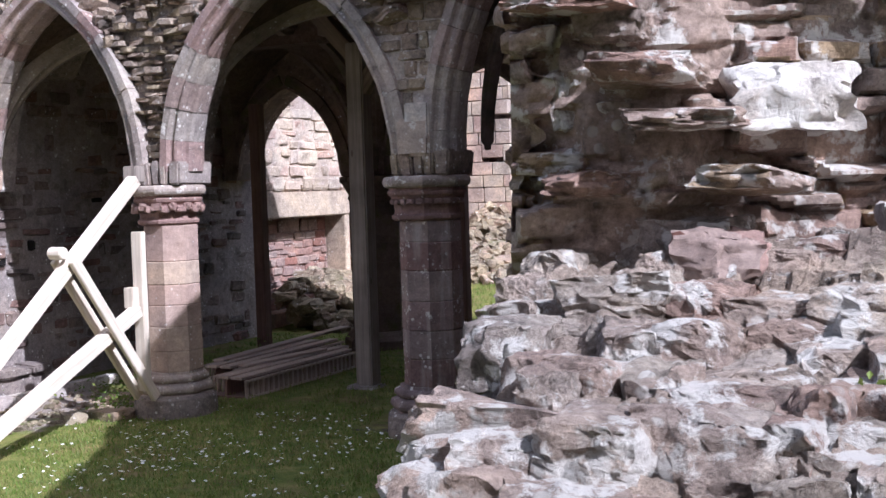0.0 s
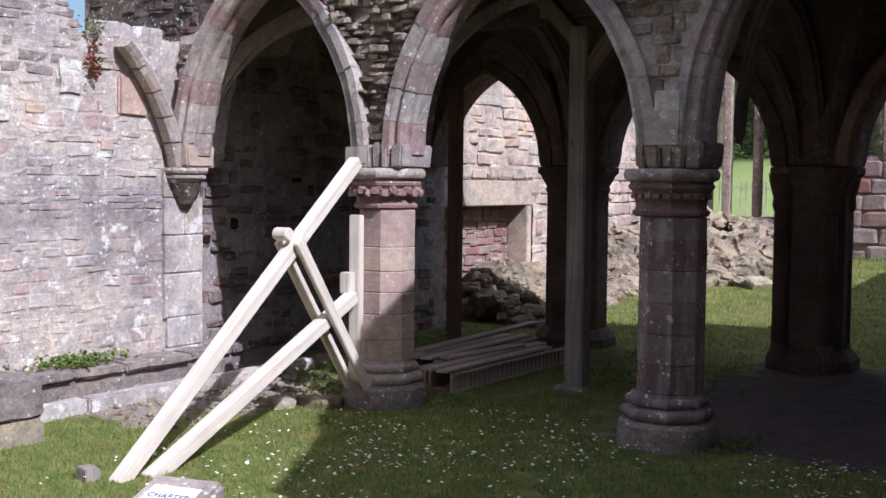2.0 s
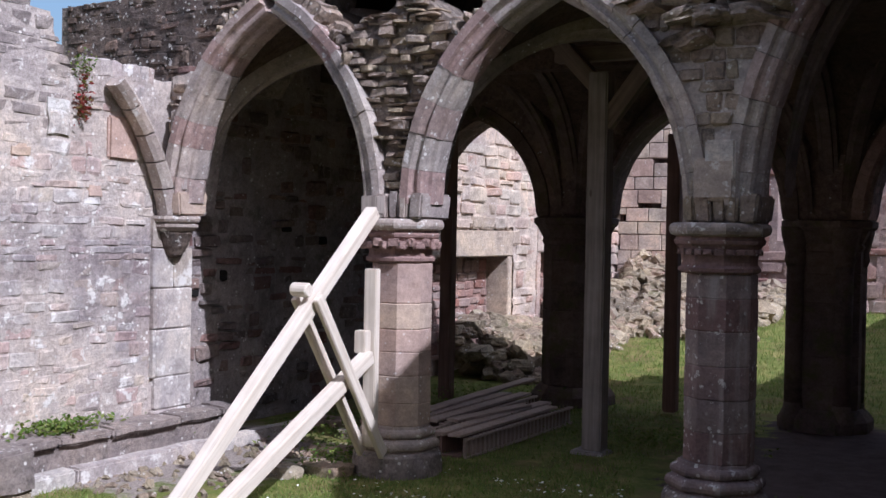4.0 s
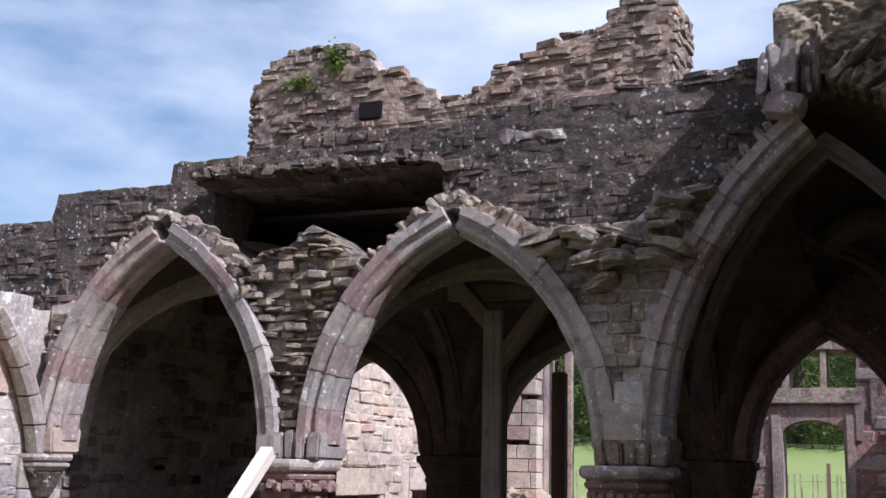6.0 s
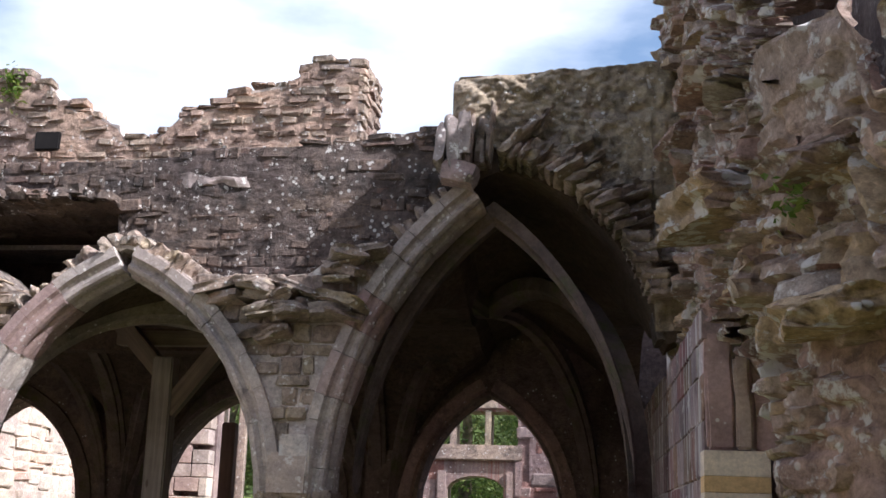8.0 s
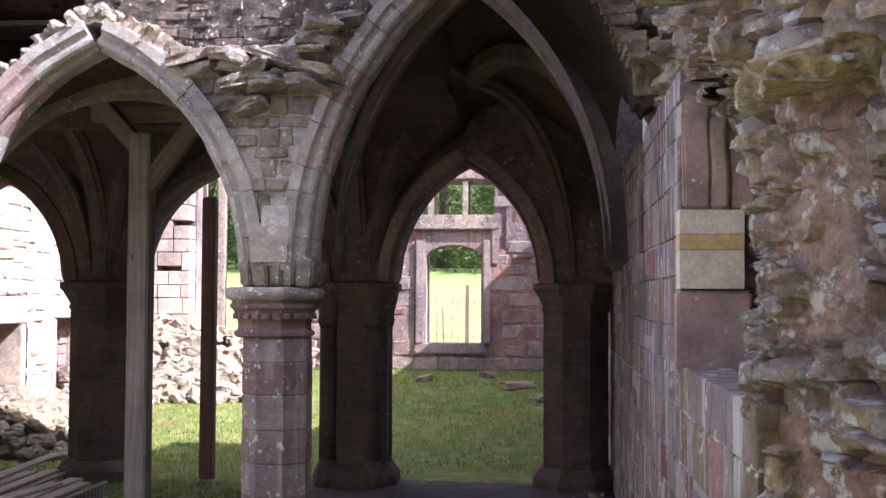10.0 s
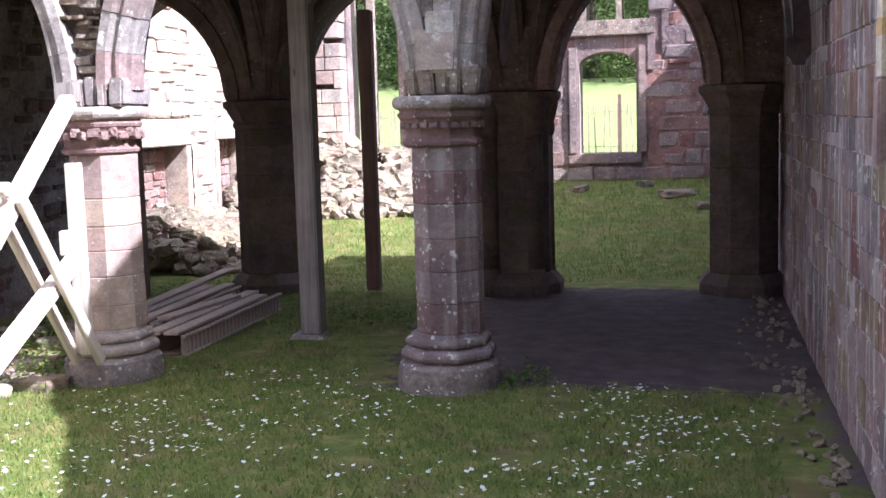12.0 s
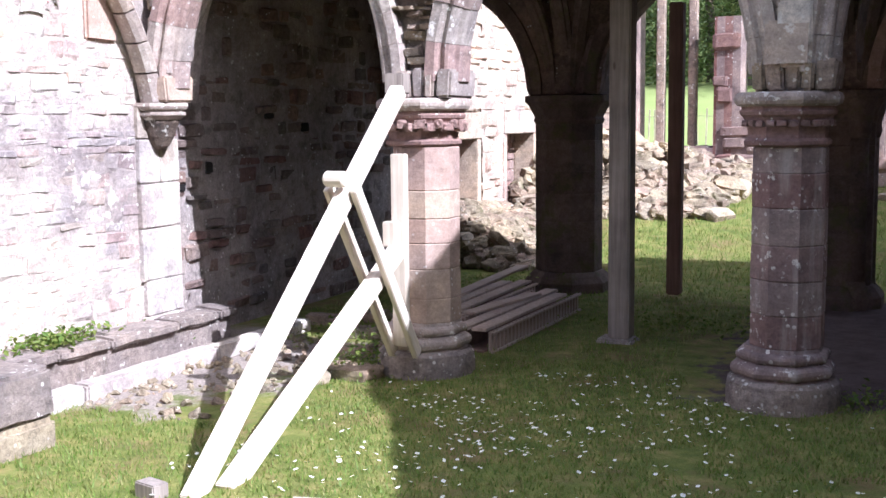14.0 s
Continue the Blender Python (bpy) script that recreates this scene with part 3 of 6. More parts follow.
oct_turn = 0.5


def column(x, y, m_shaft, label, carved):
    col = thing("column", label, "column", "columns of the arcade", at=(x, y, 0))
    k = 1.0 / math.cos(math.pi / 8)
    bm = lathe([(0.335, -0.1), (0.335, 0.08), (0.325, 0.15), (0.30, 0.175)], 16)
    part("plinth", bm, M_BENCH, col)
    prof = [(0.285, 0.17)]
    for zc, rc, rr in ((0.225, 0.262, 0.036), (0.305, 0.240, 0.028)):
        for q in range(7):
            a = -math.pi / 2 + math.pi * q / 6
            prof.append((rc + rr * math.cos(a), zc + rr * math.sin(a) * 1.1))
        prof.append((rc - 0.012, zc + rr * 1.25))
    prof.append((0.222, 0.36))
    part("base_moulding", lathe([(r * k * 0.97, z) for r, z in prof], 8, oct_turn), M_ABACUS if carved else m_shaft, col)
    zs = [0.36]
    rng = random.Random(int(x * 10) + 5)
    while zs[-1] < 1.42:
        zs.append(zs[-1] + rng.uniform(0.15, 0.22))
    zs[-1] = 1.53
    if zs[-1] - zs[-2] < 0.1:
        zs.pop(-2)
    for a, b in zip(zs, zs[1:]):
        r = 0.204 * k + rng.uniform(-0.002, 0.002)
        bm = lathe([(r - 0.006, a), (r, a + 0.007), (r, b - 0.007), (r - 0.006, b)], 8, oct_turn)
        for v in bm.verts:
            v.co += Vector(noise.noise_vector(v.co * 5 + Vector((x, 0, 0)))) * 0.004
        part("drum", bm, m_shaft, col).location = (0.02, 0, 0)
    cap = [(0.218, 1.53), (0.238, 1.545), (0.240, 1.565), (0.222, 1.58), (0.218, 1.60), (0.226, 1.66), (0.245, 1.70), (0.262, 1.715), (0.268, 1.735), (0.255, 1.75), (0.258, 1.765)]
    capital = part("capital", lathe([(r * k * 0.985, z) for r, z in cap], 8, oct_turn), M_CAPITAL, col, "carved red sandstone capital")
    # leaf carving under the abacus
    if carved:
        for i in range(26):
            a = 2 * math.pi * i / 26
            q = Matrix.Translation((0.255 * math.cos(a), 0.255 * math.sin(a), 1.655 + 0.022 * (i % 2))) @ Matrix.Rotation(a + 0.5 * (i % 3), 4, "Z") @ Matrix.Diagonal((0.05, 0.075, 0.055, 1))
            child("carved_leaf", block_mesh("boulder", i % 10, M_CAPITAL, "carved_leaf"), capital, "", q)
    else:
        for i in range(24):
            a = 2 * math.pi * i / 24
            q = Matrix.Translation((0.247 * math.cos(a), 0.247 * math.sin(a), 1.665)) @ Matrix.Rotation(a, 4, "Z") @ Matrix.Diagonal((0.03, 0.05, 0.035, 1))
            child("carved_leaf", block_mesh("boulder", i % 10, M_CAPITAL, "carved_leaf"), capital, "", q)
    ab = [(0.262, 1.762), (0.288, 1.775), (0.297, 1.795), (0.297, 1.815), (0.288, 1.836), (0.27, 1.845)]
    part("abacus", lathe([(r * k * 0.985, z) for r, z in ab], 8, oct_turn), M_ABACUS, col, "pale lichened abacus slab")
    return col


column(-2.36, 0.0, M_COLUMN_A, "pink octagonal sandstone column with leaf-carved capital, propped by timber", True)
column(0.0, 0.0, M_COLUMN_B, "red and grey octagonal sandstone column with moulded capital", False)

# ---- the front arches ----
PROFILE = [(0.20, -0.215), (0.135, -0.215), (0.125, -0.200), (0.118, -0.186), (0.100, -0.176), (0.082, -0.182), (0.070, -0.196), (0.050, -0.190), (0.036, -0.170),
           (0.030, -0.140), (0.046, -0.118), (0.040, -0.098), (0.012, -0.088), (0.0, -0.066), (0.0, 0.066), (0.03, 0.12), (0.10, 0.19), (0.20, 0.215)]


def pointed_arch(x0, x1, zs, rise, label, y=0.0, blocks=8, group="arches of the arcade", mat=None, left=1.0, right=1.0, profile=PROFILE, seed=1, ring=1.0):
    """A ring of moulded voussoirs; left and right: how much of each side still stands."""
    R, c, a, height = arch_curve(x0, x1, zs, rise)
    top = math.asin(rise / R)
    arch = thing("pointed_arch", label, "arch", group, at=(c, y, zs))
    rng = random.Random(seed)
    for side, share in ((-1, left), (1, right)):
        cuts = [0.0]
        for i in range(1, blocks):
            cuts.append((i + rng.uniform(-0.18, 0.18)) / blocks * top)
        cuts.append(top)
        cuts = [q for q in cuts if q <= top * share + 1e-6]
        for q0, q1 in zip(cuts, cuts[1:]):
            verts, faces = [], []
            steps = 4
            dr, dy = rng.uniform(-0.004, 0.004), rng.uniform(-0.006, 0.006)
            for s in range(steps + 1):
                t = q0 + 0.0009 + (q1 - q0 - 0.0018) * s / steps
                for r, d in profile:
                    rad = R + r * ring + dr
                    if s in (0, steps):
                        rad += 0.003 if r < 0.02 else 0
                    ex = side * (rad * math.cos(t) - (R - a))
                    ez = rad * math.sin(t)
                    if side * ex < 0:
                        ex = 0.0
                    wob = noise.noise(Vector((ex * 6 + seed, d * 9, ez * 6))) * 0.005
                    verts.append((ex + wob, d + dy + wob, ez + wob))
            k = len(profile)
            for s in range(steps):
                for i in range(k):
                    j = (i + 1) % k
                    faces.append((s * k + i, s * k + j, (s + 1) * k + j, (s + 1) * k + i))
            faces += [tuple(range(k)), tuple(range(steps * k + k - 1, steps * k - 1, -1))]
            me = mesh_from("voussoir", verts, faces, mat or M_ARCH)
            fix_normals(me)
            child("voussoir", me, arch)
    return height


ZS = 1.95
h1 = pointed_arch(-4.31, -2.62, ZS, 1.42, "tall pointed arch of moulded grey voussoirs against the west wall", seed=3)
h2 = pointed_arch(-2.05, -0.23, ZS, 1.40, "moulded pointed arch of grey stone with a ragged back", seed=5)
h3 = pointed_arch(0.28, 2.08, ZS, 1.87, "broken pointed arch of red and grey moulded stone", seed=8, blocks=10, right=0.0)

# springer blocks over the columns and the corbel
def springer(x, label, half=0.24):
    s = thing("springer", label, "springer", "springers of the arcade", at=(x, 0, Z_CAP))
    cuts = (-1.0, -0.66, -0.2, 0.18, 0.5, 1.0)
    for k, (a, b) in enumerate(zip(cuts, cuts[1:])):
        bm = bmesh.new()
        box(bm, a * half + 0.004, b * half - 0.004, -0.20 - 0.012 * (k % 2), 0.21, 0.003, 0.17 + 0.015 * (k % 3), 0.016)
        for v in bm.verts:
            v.co.x *= 0.94 + 0.4 * v.co.z
            v.co.y *= 1 + 0.3 * v.co.z
            v.co += Vector(noise.noise_vector(v.co * 6 + Vector((x * 3, k, 0)))) * 0.010
        part("block", bm, (M_ARCH, M_ABACUS)[k % 2] if x < -1 else M_SPANDREL, s)
    return s


springer(-2.30, "worn grey springer stones on the propped column")
spring_b = springer(0.05, "worn springer stones between two arches on the column")
bm = bmesh.new()
box(bm, -0.16, 0.10, -0.235, 0.0, 0.137, 0.40, 0.02)
for v in bm.verts:
    v.co += Vector(noise.noise_vector(v.co * 6)) * 0.012
part("block", bm, M_ABACUS, spring_b, "pale lichened block")

# ---- the west wall: sunlit rubble, a jamb with a corbel, and the dark inner wall ----
def west_top(y):
    if y < -1.2:
        return 3.35 + ragged(y, 0.06, 1.5, 2)
    return 3.0 + ragged(y, 0.10, 2.2, 4)


XW = -4.58
ys = [-9 + 0.1 * i for i in range(91)] + [0.2]
outline = [(-9, -0.3)] + [(y, west_top(y) - 0.06) for y in ys] + [(0.2, -0.3)]
west = extrude_yz("wall_west", outline, XW - 0.9, XW, M_MORTAR)
tagged(west, "sunlit rubble wall of grey and pink stone with ragged top", "wall", kind="structure")
masonry(west, M_RUBBLE, (XW, 0, 0), (0, 1, 0), (1, 0, 0), -5.2, -0.24, 0.0, 3.5, (0.045, 0.15), (0.06, 0.32), 0.075, 0.007, 0.004,
        keep=lambda u, z: z < west_top(u) and (z < 2.42 or u > -1.1) and not (-0.75 < u < -0.42 and 2.25 < z < 2.62), near=lambda u, z: -1.9 < u and z < 3.5, seed=21, rough=1.3, bury=0.35)
mortar_skin("mortar_skin", lambda a, t: (Vector((XW + 0.003, -5.2 + 4.93 * a, 0.02 + 2.4 * t)), Vector((1, 0, 0))), 330, 170, 0.013, M_MORTAR, west, "smeared lime mortar over the rubble", 2, 3.2, -0.25)
masonry(west, M_WTOP, (XW, 0, 0), (0, 1, 0), (1, 0, 0), -5.2, -1.1, 2.42, 3.5, (0.06, 0.12), (0.12, 0.4), 0.085, 0.006, 0.004, keep=lambda u, z: z < west_top(u), near=lambda u, z: u > -2.4, seed=22, rough=1.0, bury=0.4)
for y, z, w, h, m in ((-1.22, 2.55, 0.24, 0.3, M_WHITE), (-1.9, 2.3, 0.26, 0.3, M_WHITE), (-0.86, 2.02, 0.16, 0.12, M_COLUMN_A), (-1.55, 2.28, 0.2, 0.1, M_COLUMN_A)):
    bm = bmesh.new()
    box(bm, XW - 0.08, XW + 0.018, y - w / 2, y + w / 2, z - h / 2, z + h / 2, 0.02)
    bmesh.ops.subdivide_edges(bm, edges=[e for e in bm.edges if e.calc_length() > 0.08], cuts=2, use_grid_fill=True)
    for v in bm.verts:
        v.co += Vector(noise.noise_vector(v.co * 9)) * 0.018
    part("stone", bm, m, west)
# the ashlar jamb under the corbel
masonry(west, M_RUBBLE, (XW + 0.03, 0, 0), (0, 1, 0), (1, 0, 0), -0.26, 0.20, 0.0, 1.72, (0.22, 0.42), (0.45, 0.46), 0.2, 0.012, 0.006, kind="ashlar", seed=4, rough=0.2)
# a large pink facing stone
bm = bmesh.new()
box(bm, XW - 0.1, XW + 0.03, -0.74, -0.43, 2.27, 2.61, 0.02)
for v in bm.verts:
    v.co += Vector(noise.noise_vector(v.co * 5)) * 0.02
part("stone", bm, M_COLUMN_A, west, "large pink facing stone")

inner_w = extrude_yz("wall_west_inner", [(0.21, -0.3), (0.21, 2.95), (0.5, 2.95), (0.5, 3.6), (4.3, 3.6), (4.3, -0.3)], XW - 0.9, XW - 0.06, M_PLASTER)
tagged(inner_w, "rubble wall of dark stones under the vault, partly darkened for shade", "wall", kind="structure")
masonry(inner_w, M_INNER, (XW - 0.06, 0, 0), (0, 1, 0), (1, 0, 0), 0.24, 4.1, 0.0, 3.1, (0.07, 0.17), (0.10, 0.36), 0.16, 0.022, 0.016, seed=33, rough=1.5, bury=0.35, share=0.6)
# black blocks on the face stand in for shaded sockets
sock = Pile(inner_w, M_HOLE, "rough", "socket", 40)
rng = random.Random(12)
for _ in range(5):
    sock.add(basis(Vector((XW - 0.054, rng.uniform(0.3, 3.0), rng.uniform(0.5, 2.4))), Vector((1, 0, 0)), Vector((0, 1, 0)), Vector((0, 0, 1)), (0.03, rng.uniform(0.06, 0.16), rng.uniform(0.04, 0.1))))
sock.done()

corbel = thing("corbel", "moulded stone corbel carrying two arch springings on the wall", "corbel", at=(XW + 0.06, -0.05, 0))
bm = lathe([(0.03, 1.50), (0.07, 1.53), (0.11, 1.60), (0.135, 1.67), (0.15, 1.70), (0.15, 1.725)], 20)
part("bell", bm, M_UPPER, corbel)
bm = lathe([(0.16, 1.722), (0.185, 1.74), (0.205, 1.755), (0.205, 1.775), (0.18, 1.785), (0.215, 1.80), (0.225, 1.82), (0.22, 1.845)], 8, 0.5)
part("abacus", bm, M_ABACUS, corbel)

# the stump of a lost arch that sprang from the corbel towards the court
stump = thing("arch_stump", "broken springing of a lost arch, weathered yellow-grey", "arch", at=(XW + 0.10, -0.1, Z_CAP))
for k in range(5):
    t0, t1 = k * 0.135 + 0.004, (k + 1) * 0.135 - 0.004
    verts, faces = [], []
    prof = [(-0.09, 0.0), (-0.09, 0.10), (-0.02, 0.14), (0.03, 0.11), (0.06, 0.14), (0.10, 0.10), (0.10, 0.0), (0.06, -0.07), (-0.06, -0.07)]
    R = 1.75
    for s in range(4):
        t = t0 + (t1 - t0) * s / 3
        for d, e in prof:
            rad = R - d * 0.72
            verts.append((e * 0.8 - 0.02, -(R - rad * math.cos(t)) * 1.0 - 0.06 - 0.2 * rad * math.sin(t), rad * math.sin(t) * 0.94))
    kk = len(prof)
    for s in range(3):
        for i in range(kk):
            j = (i + 1) % kk
            faces.append((s * kk + i, s * kk + j, (s + 1) * kk + j, (s + 1) * kk + i))
    faces += [tuple(range(kk)), tuple(range(3 * kk + kk - 1, 3 * kk - 1, -1))]
    me = mesh_from("voussoir", verts, faces, M_ABACUS if k > 2 else M_ARCH)
    fix_normals(me)
    child("voussoir", me, stump)
# blocks between the stump and the first arch
for k, (z, w) in enumerate(((1.95, 0.17), (2.15, 0.15), (2.38, 0.12), (2.62, 0.13))):
    bm = bmesh.new()
    box(bm, -0.03, 0.16 - 0.02 * k, -0.10 + 0.02 * k, 0.06 + w, z - Z_CAP - 0.1, z - Z_CAP + 0.09, 0.015)
    for v in bm.verts:
        v.co += Vector(noise.noise_vector(v.co * 7 + Vector((k, 2, 0)))) * 0.02
    part("block", bm, M_ARCH if k % 2 else M_COLUMN_A, stump)


# ---- an unseen wall added behind the walk to hold back low sky light ----
south = extrude_xz("wall_south", [(-9.0, -0.3), (-9.0, 8.6), (16.0, 8.8), (16.0, -0.3)], -13.6, -12.8, M_INNER)
tagged(south, "tall plain unseen wall added to block low sky light", "wall", kind="structure")

# ---- masonry between the arches ----
def strip_wall(name, xs, low, high, y0, y1, mat, parent=None):
    """A wall from a lower to an upper line, both functions of x."""
    v, f = [], []
    for x in xs:
        a, b = low(x), high(x)
        b = max(b, a + 0.01)
        v += [(x, y0, a), (x, y0, b), (x, y1, b), (x, y1, a)]
    for i in range(len(xs) - 1):
        o, p = 4 * i, 4 * i + 4
        f += [(o + k, o + (k + 1) % 4, p + (k + 1) % 4, p + k) for k in range(4)]
    f += [(3, 2, 1, 0), tuple(4 * (len(xs) - 1) + k for k in range(4))]
    me = mesh_from(name, v, f, mat)
    fix_normals(me)
    return child(name, me, parent)


def front_low(x):
    best = None
    for h, x0, x1 in ((h1, -4.31, -2.62), (h2, -2.05, -0.23), (h3, 0.28, 2.08)):
        z = h(x, 0.17)
        if z and x0 - 0.17 < x < x1 + 0.17 and (best is None or z > best):
            best = z
    return best if best else Z_CAP + 0.01


def frange(a, b, s):
    return [a + s * i for i in range(int(round((b - a) / s)) + 1)]


def top_a(x):
    return max(front_low(x) + 0.06, 3.45 - 0.55 * abs(x + 2.25) + ragged(x, 0.07, 4, 6))


sp_a = strip_wall("wall_spandrel", frange(-3.30, -1.20, 0.05), front_low, top_a, -0.09, 0.42, M_MIDMORTAR)
tagged(sp_a, "ragged rubble core between two arches, facing lost", "wall", kind="structure")


def in_a(x, z):
    return z > front_low(x) + 0.05 and z < top_a(x) + 0.03


masonry(sp_a, M_SPANDREL, (0, -0.10, 0), (1, 0, 0), (0, -1, 0), -3.3, -1.2, 2.0, 3.6, (0.03, 0.075), (0.05, 0.18), 0.2, 0.035, 0.004, keep=in_a, seed=51, rough=2.0, bury=0.6)


def top_b(x):
    return max(front_low(x) + 0.05, 3.32 + 0.16 * smooth01((x + 0.2) / 0.6) + ragged(x, 0.05, 4, 9))


sp_b = strip_wall("wall_spandrel", frange(-1.20, 0.95, 0.05), front_low, top_b, -0.16, 0.42, M_MORTAR)
tagged(sp_b, "rough mortared spandrel above the red column", "wall", kind="structure")
masonry(sp_b, M_SPANDREL, (0, -0.17, 0), (1, 0, 0), (0, -1, 0), -1.2, 0.75, 2.05, 3.55, (0.05, 0.14), (0.06, 0.22), 0.10, 0.012, 0.004, bury=0.3,
        keep=lambda x, z: front_low(x) + 0.04 < z < top_b(x) + 0.03 and not (-0.05 < x < 0.17 and 2.08 < z < 2.36), seed=57, rough=1.2)
bm = bmesh.new()
box(bm, -0.04, 0.15, -0.235, 0.0, 2.10, 2.35, 0.012)
part("stone", bm, M_WHITE, sp_b, "pale inserted facing stone")
sp_w = strip_wall("wall_spandrel", frange(XW + 0.02, -3.30, 0.05), front_low, lambda x: max(front_low(x) + 0.04, 2.95 + ragged(x, 0.08, 3, 3)), -0.05, 0.42, M_MORTAR)
tagged(sp_w, "rubble masonry between arch and west wall", "wall", kind="structure")
masonry(sp_w, M_SPANDREL, (0, -0.07, 0), (1, 0, 0), (0, -1, 0), XW + 0.03, -3.3, 2.0, 3.7, (0.06, 0.12), (0.08, 0.24), 0.2, 0.03, 0.012,
        keep=lambda x, z: front_low(x) + 0.03 < z < max(front_low(x) + 0.07, 2.95), seed=59, rough=1.8)

# loose voussoirs and packing stones standing on the backs of the arches
rng = random.Random(19)
backs = Pile(sp_a, M_SPANDREL, "slab", "stone", 300)
for h, x0, x1, lo, hi, cnt in ((h1, -4.3, -2.5, -4.05, -2.7, 26), (h2, -2.0, -0.2, -1.85, -0.45, 30), (h3, 0.3, 2.06, 0.35, 0.95, 9)):
    for i in range(cnt):
        x = lo + (hi - lo) * (i + rng.random() * 0.8) / cnt
        z = h(x, 0.21)
        if not z:
            continue
        c = (x0 + x1) / 2
        lean = -math.copysign(0.75 - 0.3 * rng.random(), x - c)
        u, n_, w = Vector((math.cos(lean), 0, math.sin(lean))), Vector((0, 1, 0)), Vector((-math.sin(lean), 0, math.cos(lean)))
        s = (rng.uniform(0.035, 0.08), rng.uniform(0.2, 0.32), rng.uniform(0.07, 0.16))
        backs.add(basis(Vector((x, -0.02 + rng.uniform(-0.06, 0.06), z + s[2] * 0.25)), u, n_, w, s))
# shelving stones on the ledge between second and third arch
for i in range(26):
    x = rng.uniform(-0.55, 0.5)
    z = top_b(x) - rng.uniform(-0.05, 0.4)
    if z < front_low(x) + 0.08:
        continue
    q = Euler((rng.uniform(-0.35, 0.2), rng.uniform(-0.4, 0.4), rng.uniform(-0.5, 0.5))).to_matrix()
    s = (rng.uniform(0.14, 0.34), rng.uniform(0.18, 0.34), rng.uniform(0.04, 0.09))
    backs.add(basis(Vector((x, -0.14 - rng.uniform(0, 0.08), z)), q @ Vector((1, 0, 0)), q @ Vector((0, 1, 0)), q @ Vector((0, 0, 1)), s))
backs.done()


# ---- the upper wall behind the arches ----
def upper_top(x):
    for lim, z in ((-5.0, 3.81), (-3.85, 4.04), (-3.1, 4.21)):
        if x < lim:
            return z + ragged(x, 0.025, 3, 5)
    return (4.25 + 0.063 * (x + 3.1) if x < 0.1 else 4.45 + 0.18 * (x - 0.1)) + ragged(x, 0.02, 3, 5)


def upper_low(x):
    if -3.42 < x < -1.46:
        return 3.93 - 0.02 * math.sin((x + 3.42) * 3)
    return max(2.9 if x < -3.42 else 3.0, front_low(x) + 0.02)


upper = strip_wall("wall_upper", frange(-6.4, -3.42, 0.07) + frange(-3.40, -1.48, 0.08) + frange(-1.45, 1.02, 0.065), upper_low, lambda x: upper_top(x) - 0.04, 0.425, 0.95, M_MIDMORTAR)
tagged(upper, "dark lichen-spotted upper wall with a hollow below", "wall", kind="structure")
masonry(upper, M_UPPER, (0, 0.42, 0), (1, 0, 0), (0, -1, 0), -6.3, 1.0, 2.95, 4.6, (0.035, 0.11), (0.05, 0.24), 0.09, 0.014, 0.003, bury=0.5,
        keep=lambda x, z: upper_low(x) + 0.03 < z < upper_top(x) and (x > -4.0 or z > 2.9), near=lambda x, z: x > -5 and z > 3.6, seed=61, rough=1.8)
mortar_skin("crust", lambda a, t: (Vector((-6.3 + 7.25 * a, 0.412, max(upper_low(-6.3 + 7.25 * a) + 0.03, 3.0) + (upper_top(-6.3 + 7.25 * a) - 0.03 - max(upper_low(-6.3 + 7.25 * a) + 0.03, 3.0)) * t)), Vector((0, -1, 0))), 330, 90, 0.016, M_CRUST, upper, "dark lichen-spotted crust", 4, 3.6, 0.25)
# a pale mortar repair
bm = bmesh.new()
box(bm, -1.1, -0.5, 0.395, 0.45, 4.09, 4.23, 0.03)
bmesh.ops.subdivide_edges(bm, edges=[e for e in bm.edges if e.calc_length() > 0.05], cuts=5, use_grid_fill=True)
for v in bm.verts:
    v.co += Vector(noise.noise_vector(v.co * 9)) * 0.05
part("mortar_patch", bm, M_ABACUS, upper, "pale mortar patch")
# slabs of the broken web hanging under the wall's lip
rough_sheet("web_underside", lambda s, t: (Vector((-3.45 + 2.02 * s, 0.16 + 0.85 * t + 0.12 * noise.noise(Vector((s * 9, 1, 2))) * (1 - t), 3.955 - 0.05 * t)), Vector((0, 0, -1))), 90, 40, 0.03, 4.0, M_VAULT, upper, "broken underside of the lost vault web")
lip = Pile(upper, M_UPPER, "rough", "stone", 80)
for i in range(46):
    x = -3.42 + 1.94 * (i + rng.random()) / 46
    lip.add(basis(Vector((x, 0.27 + 0.1 * noise.noise(Vector((x * 4, 1, 2))) + rng.uniform(-0.02, 0.04), 3.985 + rng.uniform(-0.01, 0.05))), Vector((1, 0, 0)), Vector((0, 1, 0)), Vector((0, 0, 1)), (rng.uniform(0.06, 0.16), 0.26, rng.uniform(0.05, 0.09))))
lip.done()
# back of the hollow, in the stone darkened for shade
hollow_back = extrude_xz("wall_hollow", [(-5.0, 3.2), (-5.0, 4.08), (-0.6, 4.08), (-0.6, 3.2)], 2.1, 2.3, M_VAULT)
# unseen roof slab and side pieces added to keep light out of the hollow
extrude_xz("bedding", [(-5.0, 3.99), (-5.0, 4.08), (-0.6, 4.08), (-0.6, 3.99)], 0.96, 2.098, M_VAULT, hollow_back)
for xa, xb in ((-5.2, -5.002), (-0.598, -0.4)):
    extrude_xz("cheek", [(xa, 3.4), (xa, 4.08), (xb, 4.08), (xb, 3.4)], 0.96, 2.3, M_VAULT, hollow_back)
